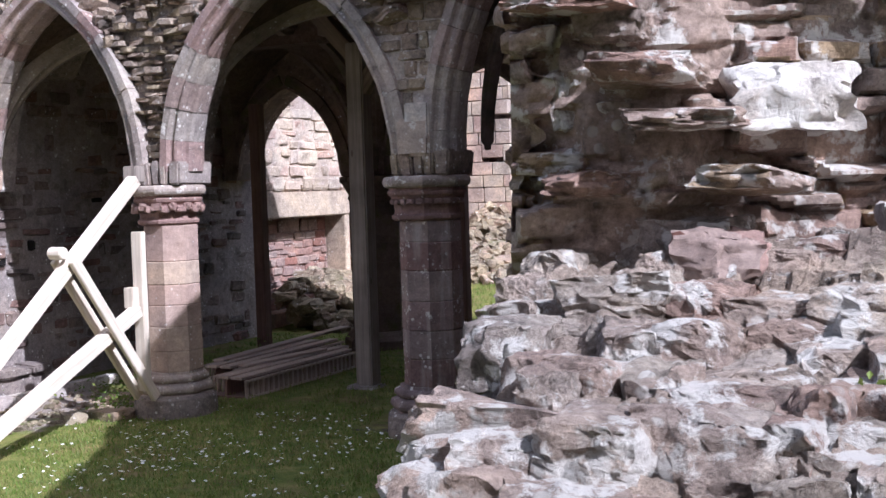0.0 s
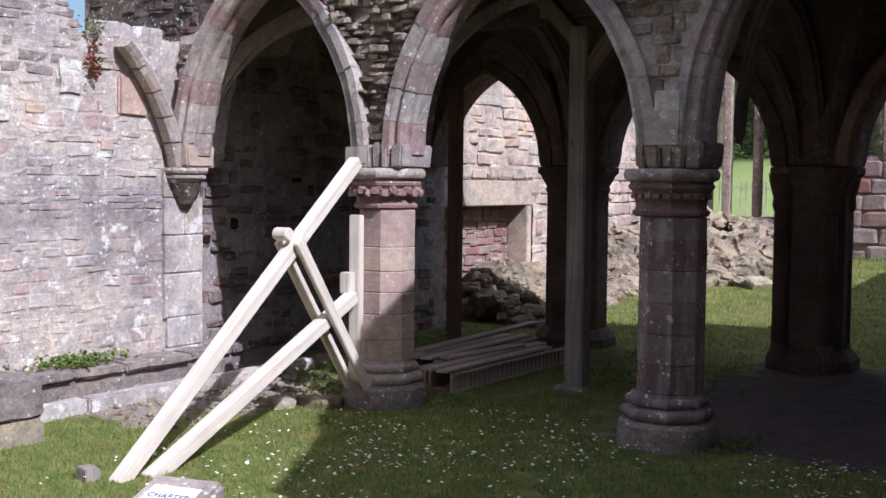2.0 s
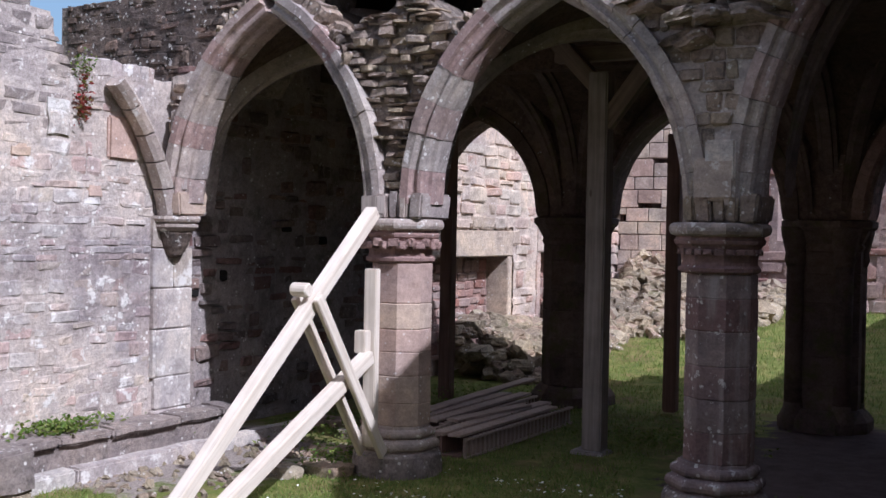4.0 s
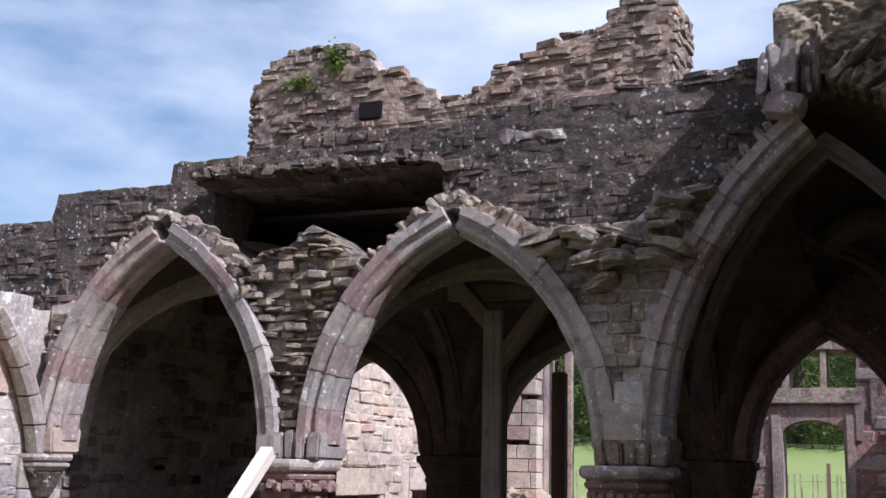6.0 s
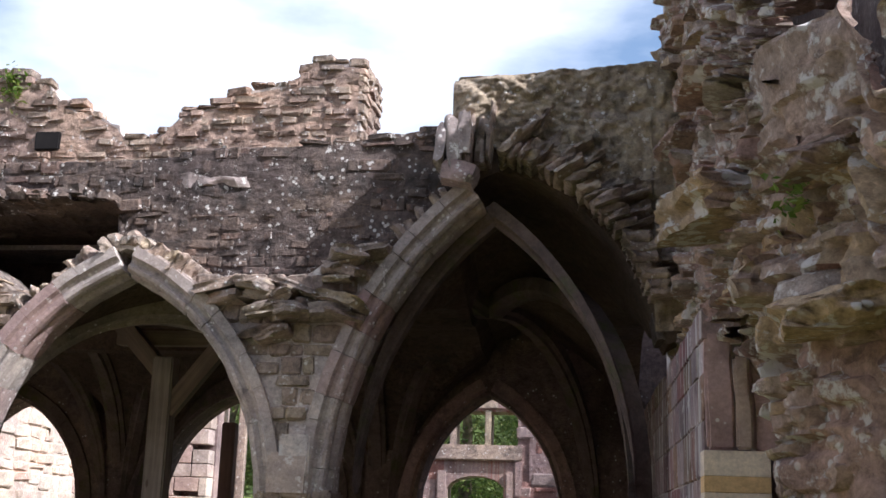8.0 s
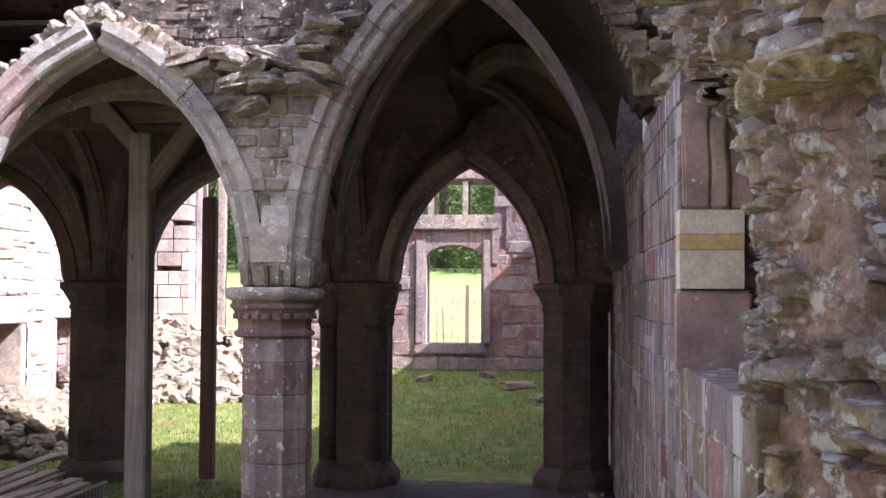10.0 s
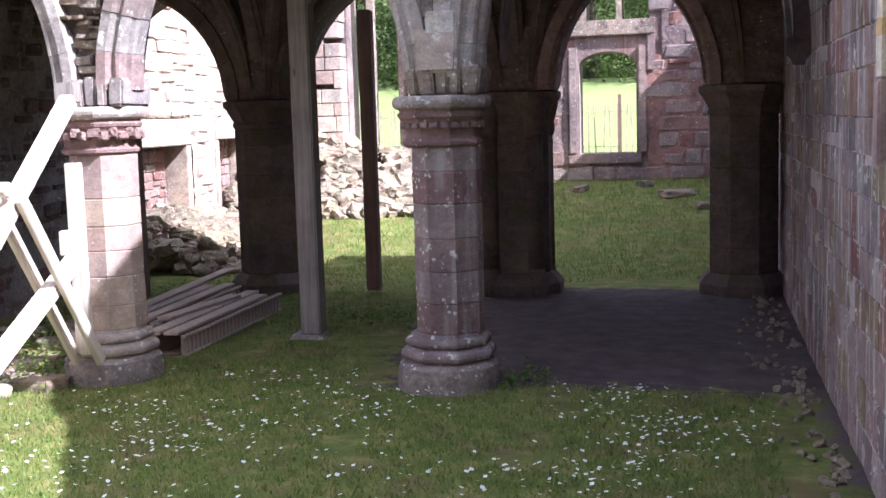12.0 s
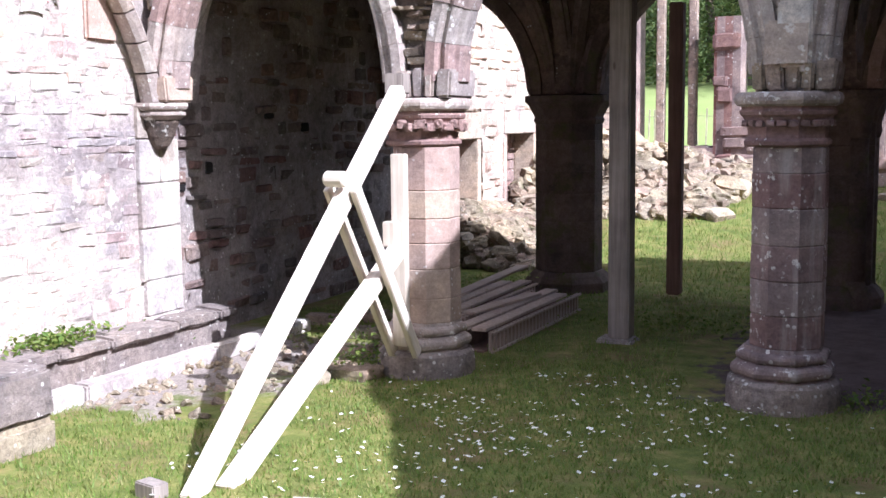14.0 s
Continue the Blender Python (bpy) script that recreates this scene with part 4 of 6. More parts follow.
tagged(hollow_back, "masonry at the back of the hollow, colour darkened for shade", "wall", kind="structure")

# ---- the broken gable above ----
gable_line = [(-3.86, 4.68), (-3.92, 5.18), (-3.74, 5.42), (-3.58, 5.56), (-3.2, 5.58), (-2.74, 5.50), (-2.55, 5.27), (-2.3, 5.20), (-2.06, 5.08), (-1.96, 4.92), (-1.72, 4.95),
              (-1.52, 5.16), (-1.22, 5.25), (-1.07, 5.36), (-0.64, 5.42), (-0.40, 5.61), (-0.10, 5.59), (0.0, 5.52)]
out = [(-3.86, 4.0)]
for (xa, za), (xb, zb) in zip(gable_line, gable_line[1:]):
    for s in range(4):
        t = s / 4
        out.append((xa + (xb - xa) * t + rng.uniform(-0.015, 0.015), za + (zb - za) * t + rng.uniform(-0.02, 0.01)))
out += [(0.0, 5.52), (0.0, 4.0)]
gable = extrude_xz("wall_gable", [(x, z - 0.05) for x, z in out], 1.61, 2.35, M_MORTAR)
tagged(gable, "ragged ruined gable of coursed rubble against the sky", "wall", kind="structure")


def gable_top(x):
    best = 0
    for (xa, za), (xb, zb) in zip(gable_line, gable_line[1:]):
        if min(xa, xb) <= x <= max(xa, xb):
            t = (x - xa) / (xb - xa) if xb != xa else 0
            best = max(best, za + (zb - za) * t)
    return best


masonry(gable, M_RUIN, (0, 1.6, 0), (1, 0, 0), (0, -1, 0), -3.9, 0.04, 4.1, 5.65, (0.035, 0.085), (0.06, 0.24), 0.16, 0.022, 0.006, bury=0.7,
        keep=lambda x, z: z < gable_top(x) + 0.01 and not (-2.80 < x < -2.50 and 4.78 < z < 4.99), near=lambda x, z: z > 4.4, seed=71, rough=1.5, limit=420)
masonry(gable, M_RUIN, (0.025, 0, 0), (0, 1, 0), (1, 0, 0), 1.6, 2.35, 4.2, 5.55, (0.07, 0.13), (0.2, 0.36), 0.16, 0.012, 0.010, seed=72, rough=0.8)
mortar_skin("mortar_skin", lambda a, t: (Vector((-3.84 + 3.82 * a, 1.588, 4.1 + max(0.1, gable_top(-3.84 + 3.82 * a) - 4.19) * t)), Vector((0, -1, 0))), 260, 110, 0.016, M_RUIN, gable, "weathered mortar over the courses", 17, 3.4, 0.2)
# a solid black box drawn where the putlog hole lies in shade
bm = bmesh.new()
box(bm, -2.76, -2.54, 1.555, 1.66, 4.80, 4.96, 0.01)
put_hole = part("putlog_hole", bm, M_HOLE, gable, "black box for the shade in a putlog hole")

# ---- the second row: piers and the arched wall behind them ----
Y2 = 3.9


def pier(x, r, label, sides=8):
    p = thing("pier", label, "pier", "piers of the inner row", at=(x, Y2, 0))
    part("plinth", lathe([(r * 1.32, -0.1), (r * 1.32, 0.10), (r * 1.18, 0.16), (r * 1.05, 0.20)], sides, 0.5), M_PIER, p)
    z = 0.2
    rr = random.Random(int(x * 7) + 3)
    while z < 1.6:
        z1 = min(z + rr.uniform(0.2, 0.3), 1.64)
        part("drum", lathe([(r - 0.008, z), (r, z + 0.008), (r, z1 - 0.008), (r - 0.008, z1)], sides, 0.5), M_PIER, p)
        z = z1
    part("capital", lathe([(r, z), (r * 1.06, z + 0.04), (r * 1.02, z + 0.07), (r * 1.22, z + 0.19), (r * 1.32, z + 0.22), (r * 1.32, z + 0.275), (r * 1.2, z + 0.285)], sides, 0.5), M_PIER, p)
    return p


pier(-2.66, 0.33, "broad octagonal pier green with moss")
pier(-0.12, 0.33, "broad inner pier with clustered shafts, shade in its colour")
pier(1.98, 0.33, "red wall pier at the east wall")
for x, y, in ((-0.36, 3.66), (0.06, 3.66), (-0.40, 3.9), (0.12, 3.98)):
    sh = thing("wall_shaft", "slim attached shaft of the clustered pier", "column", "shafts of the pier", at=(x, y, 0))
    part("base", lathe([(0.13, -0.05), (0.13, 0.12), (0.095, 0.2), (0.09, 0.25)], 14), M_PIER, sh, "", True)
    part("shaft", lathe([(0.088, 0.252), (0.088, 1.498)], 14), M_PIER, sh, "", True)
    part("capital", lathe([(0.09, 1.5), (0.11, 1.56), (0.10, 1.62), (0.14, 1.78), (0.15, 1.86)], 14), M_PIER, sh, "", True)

INNER_ARCHES = [(-4.42, -3.02, 1.93, 1.02), (-2.28, -0.51, 1.93, 1.12), (0.27, 1.62, 1.93, 1.13)]
inner_h = [arch_curve(*a)[3] for a in INNER_ARCHES]


def inner_low(x):
    for (x0, x1, zs, r), h in zip(INNER_ARCHES, inner_h):
        if x0 < x < x1:
            return h(x) or zs
    return 1.925


xs = sorted(set([round(q, 3) for q in frange(-5.3, 2.6, 0.05)] + [a[0] + 0.001 for a in INNER_ARCHES] + [a[1] - 0.001 for a in INNER_ARCHES]))
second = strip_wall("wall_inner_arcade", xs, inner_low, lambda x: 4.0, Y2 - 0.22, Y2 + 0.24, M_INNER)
tagged(second, "arched wall closing the vaulted passage, colour darkened for shade", "wall", kind="structure")
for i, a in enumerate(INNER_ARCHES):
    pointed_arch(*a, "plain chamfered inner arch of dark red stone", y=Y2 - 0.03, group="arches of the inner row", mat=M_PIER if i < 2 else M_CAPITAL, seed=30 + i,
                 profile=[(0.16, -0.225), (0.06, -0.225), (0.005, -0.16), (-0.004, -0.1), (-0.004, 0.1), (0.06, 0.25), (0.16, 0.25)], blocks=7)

# ---- vaults between the two rows ----
EAST_RING = [(0.98, 3.97), (1.25, 4.09), (1.5, 4.03), (1.75, 3.88), (2.03, 3.59), (2.23, 3.17), (2.35, 2.9)]
BAYS = [(-4.60, -2.36, h1, -4.31, -2.62), (-2.36, 0.0, h2, -2.05, -0.23), (0.0, 2.32, h3, 0.28, 2.08)]
RISE_Y = arch_curve(0.12, Y2 - 0.12, 1.9, 1.40)[3]
for k, (bx0, bx1, h, a0, a1) in enumerate(BAYS):
    nx, ny = 30, 44
    rows_v, rows_f = [], []
    ya = 0.10 if k < 2 else 0.0
    lift = 0.06 if k < 2 else 0.10
    for j in range(ny + 1):
        y = ya + (Y2 - 0.1 - ya) * j / ny
        for i in range(nx + 1):
            x = bx0 + (bx1 - bx0) * i / nx
            za = h(a0 + (a1 - a0) * min(1, max(0, (x - bx0 - 0.1) / (bx1 - bx0 - 0.2)))) or 1.9
            if k == 2:
                if x > 0.98:
                    for (xa, zc), (xb, zd) in zip(EAST_RING, EAST_RING[1:]):
                        if xa <= x <= xb:
                            za = max(za, (zc + (zd - zc) * (x - xa) / (xb - xa)) - lift)
                za = 1.9 + (za - 1.9) * (1 - 0.22 * smooth01(y / 2.5))
            zb = RISE_Y(y) or 1.9
            rows_v.append((x, y, max(za, zb) + lift + 0.012 * noise.noise(Vector((x * 4, y * 4, k)))))
    for j in range(ny):
        for i in range(nx):
            o = j * (nx + 1) + i
            rows_f.append((o, o + nx + 1, o + nx + 2, o + 1))
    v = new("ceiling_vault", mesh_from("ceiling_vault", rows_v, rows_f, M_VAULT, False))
    tagged(v, "pointed rib vault of rough stone webs, shade in its colour", "vault", kind="structure")
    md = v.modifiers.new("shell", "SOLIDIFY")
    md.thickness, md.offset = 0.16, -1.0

# ribs of the vaults
def rib(p, q, zs, rise, label, wide=1.0, deep=0.16, mat=None, share=1.0):
    """A moulded rib along a pointed arch from p to q in plan."""
    p, q = Vector((*p, 0)), Vector((*q, 0))
    d = q - p
    L, e = d.length, d.normalized()
    s = Vector((-e.y, e.x, 0))
    hh = arch_curve(0, L, zs, rise)[3]
    prof = [(a * wide, b) for a, b in ((-0.085, deep), (-0.085, 0.06), (-0.05, 0.035), (-0.04, 0.0), (0.04, 0.0), (0.05, 0.035), (0.085, 0.06), (0.085, deep))]
    verts, faces = [], []
    N = 28
    for i in range(N + 1):
        t = L * share * 0.5 * (1 - math.cos(math.pi * i / N))
        t = min(max(t, 0.001), L - 0.001)
        z = hh(t) or zs
        for a, b in prof:
            verts.append(p + e * t + s * a + Vector((0, 0, z + b)))
    kk = len(prof)
    for i in range(N):
        for j in range(kk):
            faces.append((i * kk + j, i * kk + (j + 1) % kk, (i + 1) * kk + (j + 1) % kk, (i + 1) * kk + j))
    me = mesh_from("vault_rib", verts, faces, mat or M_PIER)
    fix_normals(me)
    return tagged(new("vault_rib", me), label, "rib", "ribs of the vault", "structure")


for x in (-2.40, 0.0):
    rib((x, 0.15), (x + (-0.25 if x < -1 else -0.1), Y2 - 0.15), 1.9, 1.36, "transverse stone rib between column and pier")
for (a, b) in (((-4.5, 0.15), (-2.8, 3.7)), ((-2.45, 0.15), (-4.5, 3.7)), ((-2.3, 0.15), (-0.3, 3.7)), ((-0.1, 0.15), (-2.5, 3.7)), ((0.12, 0.1), (1.9, 3.7)), ((2.15, 0.1), (0.1, 3.7))):
    rib(a, b, 1.9, 1.56, "diagonal stone rib of the vault")
# broad ribs just behind the arcade, their grey lightened for bounced sunlight
for p, q, z in (((-4.42, 0.16), (-1.9, 2.5), 1.24), ((-2.20, 0.16), (0.32, 2.5), 1.28)):
    rib(p, q, 1.9, z, "broad rib rising from the springing, grey lightened as if lit", 1.5, 0.42, M_RIB, 0.62)
# the surviving right-hand rib of the east bay
rib((2.12, 0.02), (0.35, 0.30), 1.95, 1.80, "moulded rib springing from the east wall")

# ---- the east wall and its broken end ----
XE = 2.33
EAST_TOP = [(-6.1, 0.95), (-5.7, 1.20), (-5.35, 1.34), (-4.98, 1.39), (-4.8, 1.45), (-4.5, 1.53), (-4.34, 1.6), (-4.30, 2.9), (-3.9, 3.6), (-3.3, 3.95), (-2.7, 4.4), (-2.0, 5.3), (-1.2, 5.7), (4.0, 5.6), (4.4, 4.2)]


def east_top(y):
    for (a, za), (b, zb) in zip(EAST_TOP, EAST_TOP[1:]):
        if a <= y <= b:
            return za + (zb - za) * (y - a) / (b - a)
    return 0.0


YR, ZL = -1.92, 1.45                  # the squared return above the ledge, and the ledge's height


def end_y(x):
    """The torn end draws back from the ashlar face outwards."""
    return -4.24 + 0.95 * max(0.0, min(1.2, x - 2.98))


east = extrude_yz("wall_east", [(-4.1, -0.3), (-4.1, 2.9)] + [(y, z - 0.07) for y, z in EAST_TOP if y > -4.1] + [(11.6, 4.0), (11.6, -0.3)], XE + 0.50, XE + 2.2, M_MORTAR)
for v in east.data.vertices:
    if v.co.y < -3.0:
        v.co.y = max(v.co.y, end_y(v.co.x) + 0.12)
bm = bmesh.new()
box(bm, XE + 0.26, XE + 0.498, YR + 0.12, 11.5, -0.3, 3.2)
part("core_block", bm, M_MORTAR, east)
bm = bmesh.new()
box(bm, XE + 0.12, XE + 0.498, -3.74, YR + 0.118, -0.3, ZL - 0.07)
part("core_block", bm, M_MORTAR, east)
tagged(east, "thick broken wall, ashlar face below and rubble core above", "wall", kind="structure")
extrude_yz("low_core", [(-6.1, -0.3)] + [(y, z - 0.09) for y, z in EAST_TOP if y < -4.32] + [(-4.202, 1.5), (-4.202, -0.3)], XE + 0.68, XE + 2.2, M_COREMORTAR, east)
# mauve ashlar facing, weathered
masonry(east, M_ASHLAR, (XE, 0, 0), (0, -1, 0), (-1, 0, 0), -11.0, 3.78, 0.0, 2.75, (0.13, 0.26), (0.16, 0.46), 0.2, 0.010, 0.004,
        keep=lambda u, z: z < ZL - 0.06 or u < -YR - 0.02, near=lambda u, z: u > -4.2, kind="ashlar", name="ashlar_block", seed=81, rough=0.45)
mortar_skin("lime_skin", lambda a, t: (Vector((XE - 0.006, 5.0 - 6.88 * a, 0.02 + 2.66 * t)), Vector((-1, 0, 0))), 300, 130, 0.010, M_ASHSKIN, east, "pale lime streaks over the ashlar", 11, 3.0, -0.35)
mortar_skin("lime_skin", lambda a, t: (Vector((XE - 0.006, YR - 1.82 * a, 0.02 + (ZL - 0.08) * t)), Vector((-1, 0, 0))), 110, 90, 0.010, M_ASHSKIN, east, "pale lime streaks over the ashlar", 11, 3.0, -0.35)
bm = bmesh.new()
box(bm, XE + 0.012, XE + 0.258, -3.72, 10.8, -0.2, ZL - 0.08)
part("mortar_bed", bm, M_MORTAR, east)
bm = bmesh.new()
box(bm, XE + 0.012, XE + 0.258, YR + 0.03, 10.8, ZL - 0.078, 2.7)
part("mortar_bed", bm, M_MORTAR, east)
# mossy ledge over the lower ashlar
mortar_skin("ledge_top", lambda a, t: (Vector((XE - 0.01 + 0.5 * a, -3.80 + (YR + 3.86) * t, ZL - 0.03)), Vector((0, 0, 1))), 40, 120, 0.02, M_LEDGE, east, "mossy broken ledge", 13, 5.0)
# the squared return that faces the walk
for x0, x1, z0, z1, m, lab, dy in ((-0.03, 0.30, 1.44, 1.822, M_CONSOL_RED, "new mauve sandstone block", 0.03), (-0.02, 0.265, 1.832, 2.005, M_CONSOL, "new buff sandstone block", 0.04),
                                   (-0.02, 0.265, 2.006, 2.075, M_CONSOL_BAND, "ochre band of the new block", 0.04), (-0.02, 0.265, 2.076, 2.185, M_CONSOL, "new buff sandstone block", 0.04),
                                   (0.0, 0.12, 2.19, 2.72, M_CONSOL_RED, "streaked mauve quoin", 0.0), (0.125, 0.2, 2.19, 2.60, M_COLUMN_A, "pink upright facing stone", 0.025),
                                   (0.205, 0.36, 2.19, 2.66, M_CONSOL_RED, "streaked mauve facing stone", -0.01), (0.27, 0.46, 1.83, 2.186, M_ASHLAR, "broken mauve facing stone", -0.03), (0.305, 0.46, 1.44, 1.825, M_ASHLAR, "broken mauve facing stone", -0.02)):
    bm = bmesh.new()
    box(bm, XE + x0, XE + x1, YR - dy, YR + 0.118, z0, z1, 0.002 if "ochre" in lab or "buff" in lab else 0.012)
    bmesh.ops.subdivide_edges(bm, edges=[e for e in bm.edges if e.calc_length() > 0.1], cuts=3, use_grid_fill=True)
    for v in bm.verts:
        v.co += Vector(noise.noise_vector(v.co * 6)) * (0.002 if "new" in lab or "ochre" in lab else 0.014)
    part("ashlar_block", bm, m, east, lab)
# bedded stones of the broken core over the ledge and above the ashlar
SIDE = [(-4.40, 2.70), (-4.28, 2.62), (-3.66, 2.40), (-3.2, 2.56), (-2.7, 2.70), (-1.8, 2.72)]


def side_x(y):
    for (ya, xa), (yb, xb) in zip(SIDE, SIDE[1:]):
        if ya <= y <= yb:
            return xa + (xb - xa) * smooth01((y - ya) / (yb - ya))
    return 2.72


def side_place(a, t):
    y = -4.38 + 2.55 * a
    z = 1.40 + (min(east_top(max(-4.28, y)), 3.3) - 1.40) * t
    return Vector((side_x(y) - 0.16 * smooth01((z - 2.3) / 0.4) * smooth01((y + 3.7) / 0.6), y, z)), Vector((-1, -0.1, 0))


torn_sheet("core_side", side_place, 2.55, 1.9, 0.0115, 0.15, M_CORE, east, "exposed core of the broken wall", 21, 0.15)
torn_sheet("core_side", lambda s, t: (Vector((2.47 - 0.05 * math.sin(s * 7), -3.8 + 4.4 * s, 2.66 + (east_top(-3.75 + 4.3 * s) - 2.66) * t)), Vector((-1, 0, 0))), 4.4, 2.6, 0.0145, 0.17, M_CORE, east, "exposed core of the broken wall", 8, 0.15)
torn_sheet("core_foot", lambda s, t: (Vector((2.38 + 0.34 * s, -3.76 - 0.52 * s, -0.05 + 1.52 * t)), Vector((-0.8, -0.6, 0))), 0.62, 1.5, 0.0115, 0.11, M_CORE, east, "torn foot of the wall end", 23, 0.25)
# ragged stones that stand out of the core
masonry(east, M_CORE, (2.44, 0, 0), (0, -1, 0), (-1, 0, 0), -0.4, 3.6, 2.75, 4.9, (0.05, 0.12), (0.09, 0.28), 0.26, 0.08, 0.004, share=0.2, bury=0.4,
        keep=lambda u, z: z < east_top(-u) - 0.08, kind="slab", seed=83, rough=1.5, limit=260)
masonry(east, M_CORE, (2.46, 0, 0), (0, -1, 0), (-1, 0, 0), 3.35, 4.1, 1.5, 2.7, (0.04, 0.09), (0.08, 0.2), 0.22, 0.06, 0.004, share=0.35, bury=0.3, kind="slab", seed=84, rough=1.5)
# large lichened stones along the low steps of the end
rng = random.Random(5)
big = Pile(east, M_LOW, "boulder", "stone", 420)
yy = -6.05
while yy < -4.35:
    xx = 2.68 + 0.19 * smooth01((-4.6 - yy) / 1.1)
    x_first = xx
    d = rng.uniform(0.11, 0.2)
    while xx < XE + 2.1:
        w = rng.choice((0.08, 0.11, 0.14, 0.18, 0.23)) * rng.uniform(0.9, 1.2) * (1.0 if xx < 3.9 else 1.8)
        t = east_top(yy + d / 2)
        z = t
        first = True
        while z > -0.05:
            h = rng.uniform(0.08, 0.13)
            if (first and rng.random() < 0.9) or (not first and (xx < x_first + 0.18 or yy < -5.8)):
                q = Euler((rng.uniform(-0.12, 0.12), rng.uniform(-0.12, 0.12), rng.uniform(-0.3, 0.3))).to_matrix()
                big.add(basis(Vector((xx + w / 2 + rng.uniform(-0.03, 0.03), yy + d / 2 + rng.uniform(-0.04, 0.04), z - h / 2 + (rng.uniform(-0.03, 0.06) if first else 0))),
                              q @ Vector((1, 0, 0)), q @ Vector((0, 1, 0)), q @ Vector((0, 0, 1)), (w * 1.12, d * 1.2, h * 1.25)))
            first = False
            z -= h * 0.92
        xx += w
    yy += d * 0.82
big.done()
torn_sheet("core_face", lambda s, t: (Vector((2.54 + 1.96 * s, end_y(2.54 + 1.96 * s) - 0.10 * (1 - t), 1.40 + 2.2 * t)), Vector((0.35, -0.93, 0))), 2.0, 2.2, 0.0105, 0.17, M_CORE, east, "crumbling mortared rubble core", 3)
def top_place(a, t):
    x = 2.75 + 1.75 * a
    y = -6.07 + (end_y(x) + 6.17) * t
    return Vector((x + 0.2 * smooth01((-4.6 - y) / 1.1) * (1 - a), y, east_top(min(-4.34, y)) - 0.02)), Vector((0, 0, 1))


rough_sheet("core_top", top_place, 170, 190, 0.05, 6.0, M_COREMORTAR, east, "mortar bedding between the stones")
rough_sheet("core_foot", lambda s, t: (Vector((2.73 + 0.21 * smooth01((1.47 - 1.86 * s) / 1.1), -6.07 + 1.86 * s, -0.1 + east_top(-6.07 + 1.86 * s) * t)), Vector((-1, 0, 0))), 80, 60, 0.05, 4.0, M_COREMORTAR, east, "mortared flank of the broken wall end")
# ledges that jut out of the torn end
jut = Pile(east, M_CORE, "boulder", "stone", 60)
for x, y, z, sx, sy, sz in ((2.97, -4.42, 2.02, 0.24, 0.3, 0.07), (3.05, -4.42, 1.90, 0.28, 0.3, 0.05), (2.77, -4.33, 2.22, 0.3, 0.3, 0.06),
                            (2.71, -4.30, 1.80, 0.24, 0.24, 0.06), (2.78, -4.40, 1.74, 0.2, 0.26, 0.06), (3.21, -4.42, 1.74, 0.22, 0.26, 0.06), (2.69, -4.27, 2.42, 0.26, 0.24, 0.08),
                            (2.40, -3.55, 2.58, 0.30, 0.30, 0.13), (2.44, -4.05, 2.40, 0.3, 0.4, 0.10), (2.40, -2.35, 3.20, 0.42, 0.62, 0.10), (2.38, -2.85, 3.02, 0.5, 0.6, 0.16),
                            (2.42, -2.9, 3.42, 0.3, 0.7, 0.05), (2.44, -2.2, 2.76, 0.22, 0.24, 0.10), (2.46, -3.1, 2.74, 0.2, 0.3, 0.08), (2.40, -1.5, 3.62, 0.3, 0.4, 0.08), (2.42, -0.8, 4.0, 0.34, 0.4, 0.09), (2.40, -1.9, 3.9, 0.3, 0.4, 0.09),
                            (2.44, -3.9, 2.86, 0.26, 0.36, 0.08), (2.46, -3.4, 3.2, 0.24, 0.34, 0.09)):
    q = Euler((rng.uniform(-0.1, 0.1), rng.uniform(-0.1, 0.1), rng.uniform(-0.3, 0.3))).to_matrix()
    jut.add(basis(Vector((x, y, z)), q @ Vector((1, 0, 0)), q @ Vector((0, 1, 0)), q @ Vector((0, 0, 1)), (sx, sy, sz)))
for x, y, z, yaw, sx, sy, sz, m in ((3.25, -4.2, 1.95, 0.5, 0.3, 0.26, 0.175, M_WHITE), (3.62, -4.30, 1.58, 0.4, 0.22, 0.2, 0.19, M_WHITE), (3.16, -4.5, 1.56, 0.1, 0.2, 0.2, 0.13, M_COURT), (3.04, -5.5, 1.27, 0.2, 0.17, 0.22, 0.13, M_LOW), (3.19, -5.48, 1.31, -0.1, 0.17, 0.2, 0.11, M_LOW)):
    i = int(x * 100) % 12
    child("stone", block_mesh("boulder", i, m, "stone"), east, "", Matrix.Translation((x, y, z)) @ Matrix.Rotation(yaw, 4, "Z") @ Matrix.Diagonal((sx, sy, sz, 1)))
jut.done()

# the broken edge of the east bay's vault: stones on edge round the arch, and the wall over it
web_ring = thing("vault_edge", "broken edge of the vault, stones set on end", "vault", at=(0, 0, 0), kind="structure")
curve = [(0.98, 4.02), (1.25, 4.12), (1.5, 4.05), (1.75, 3.90), (2.03, 3.61), (2.23, 3.19)]
ring = Pile(web_ring, M_SPANDREL, "slab", "stone", 200)
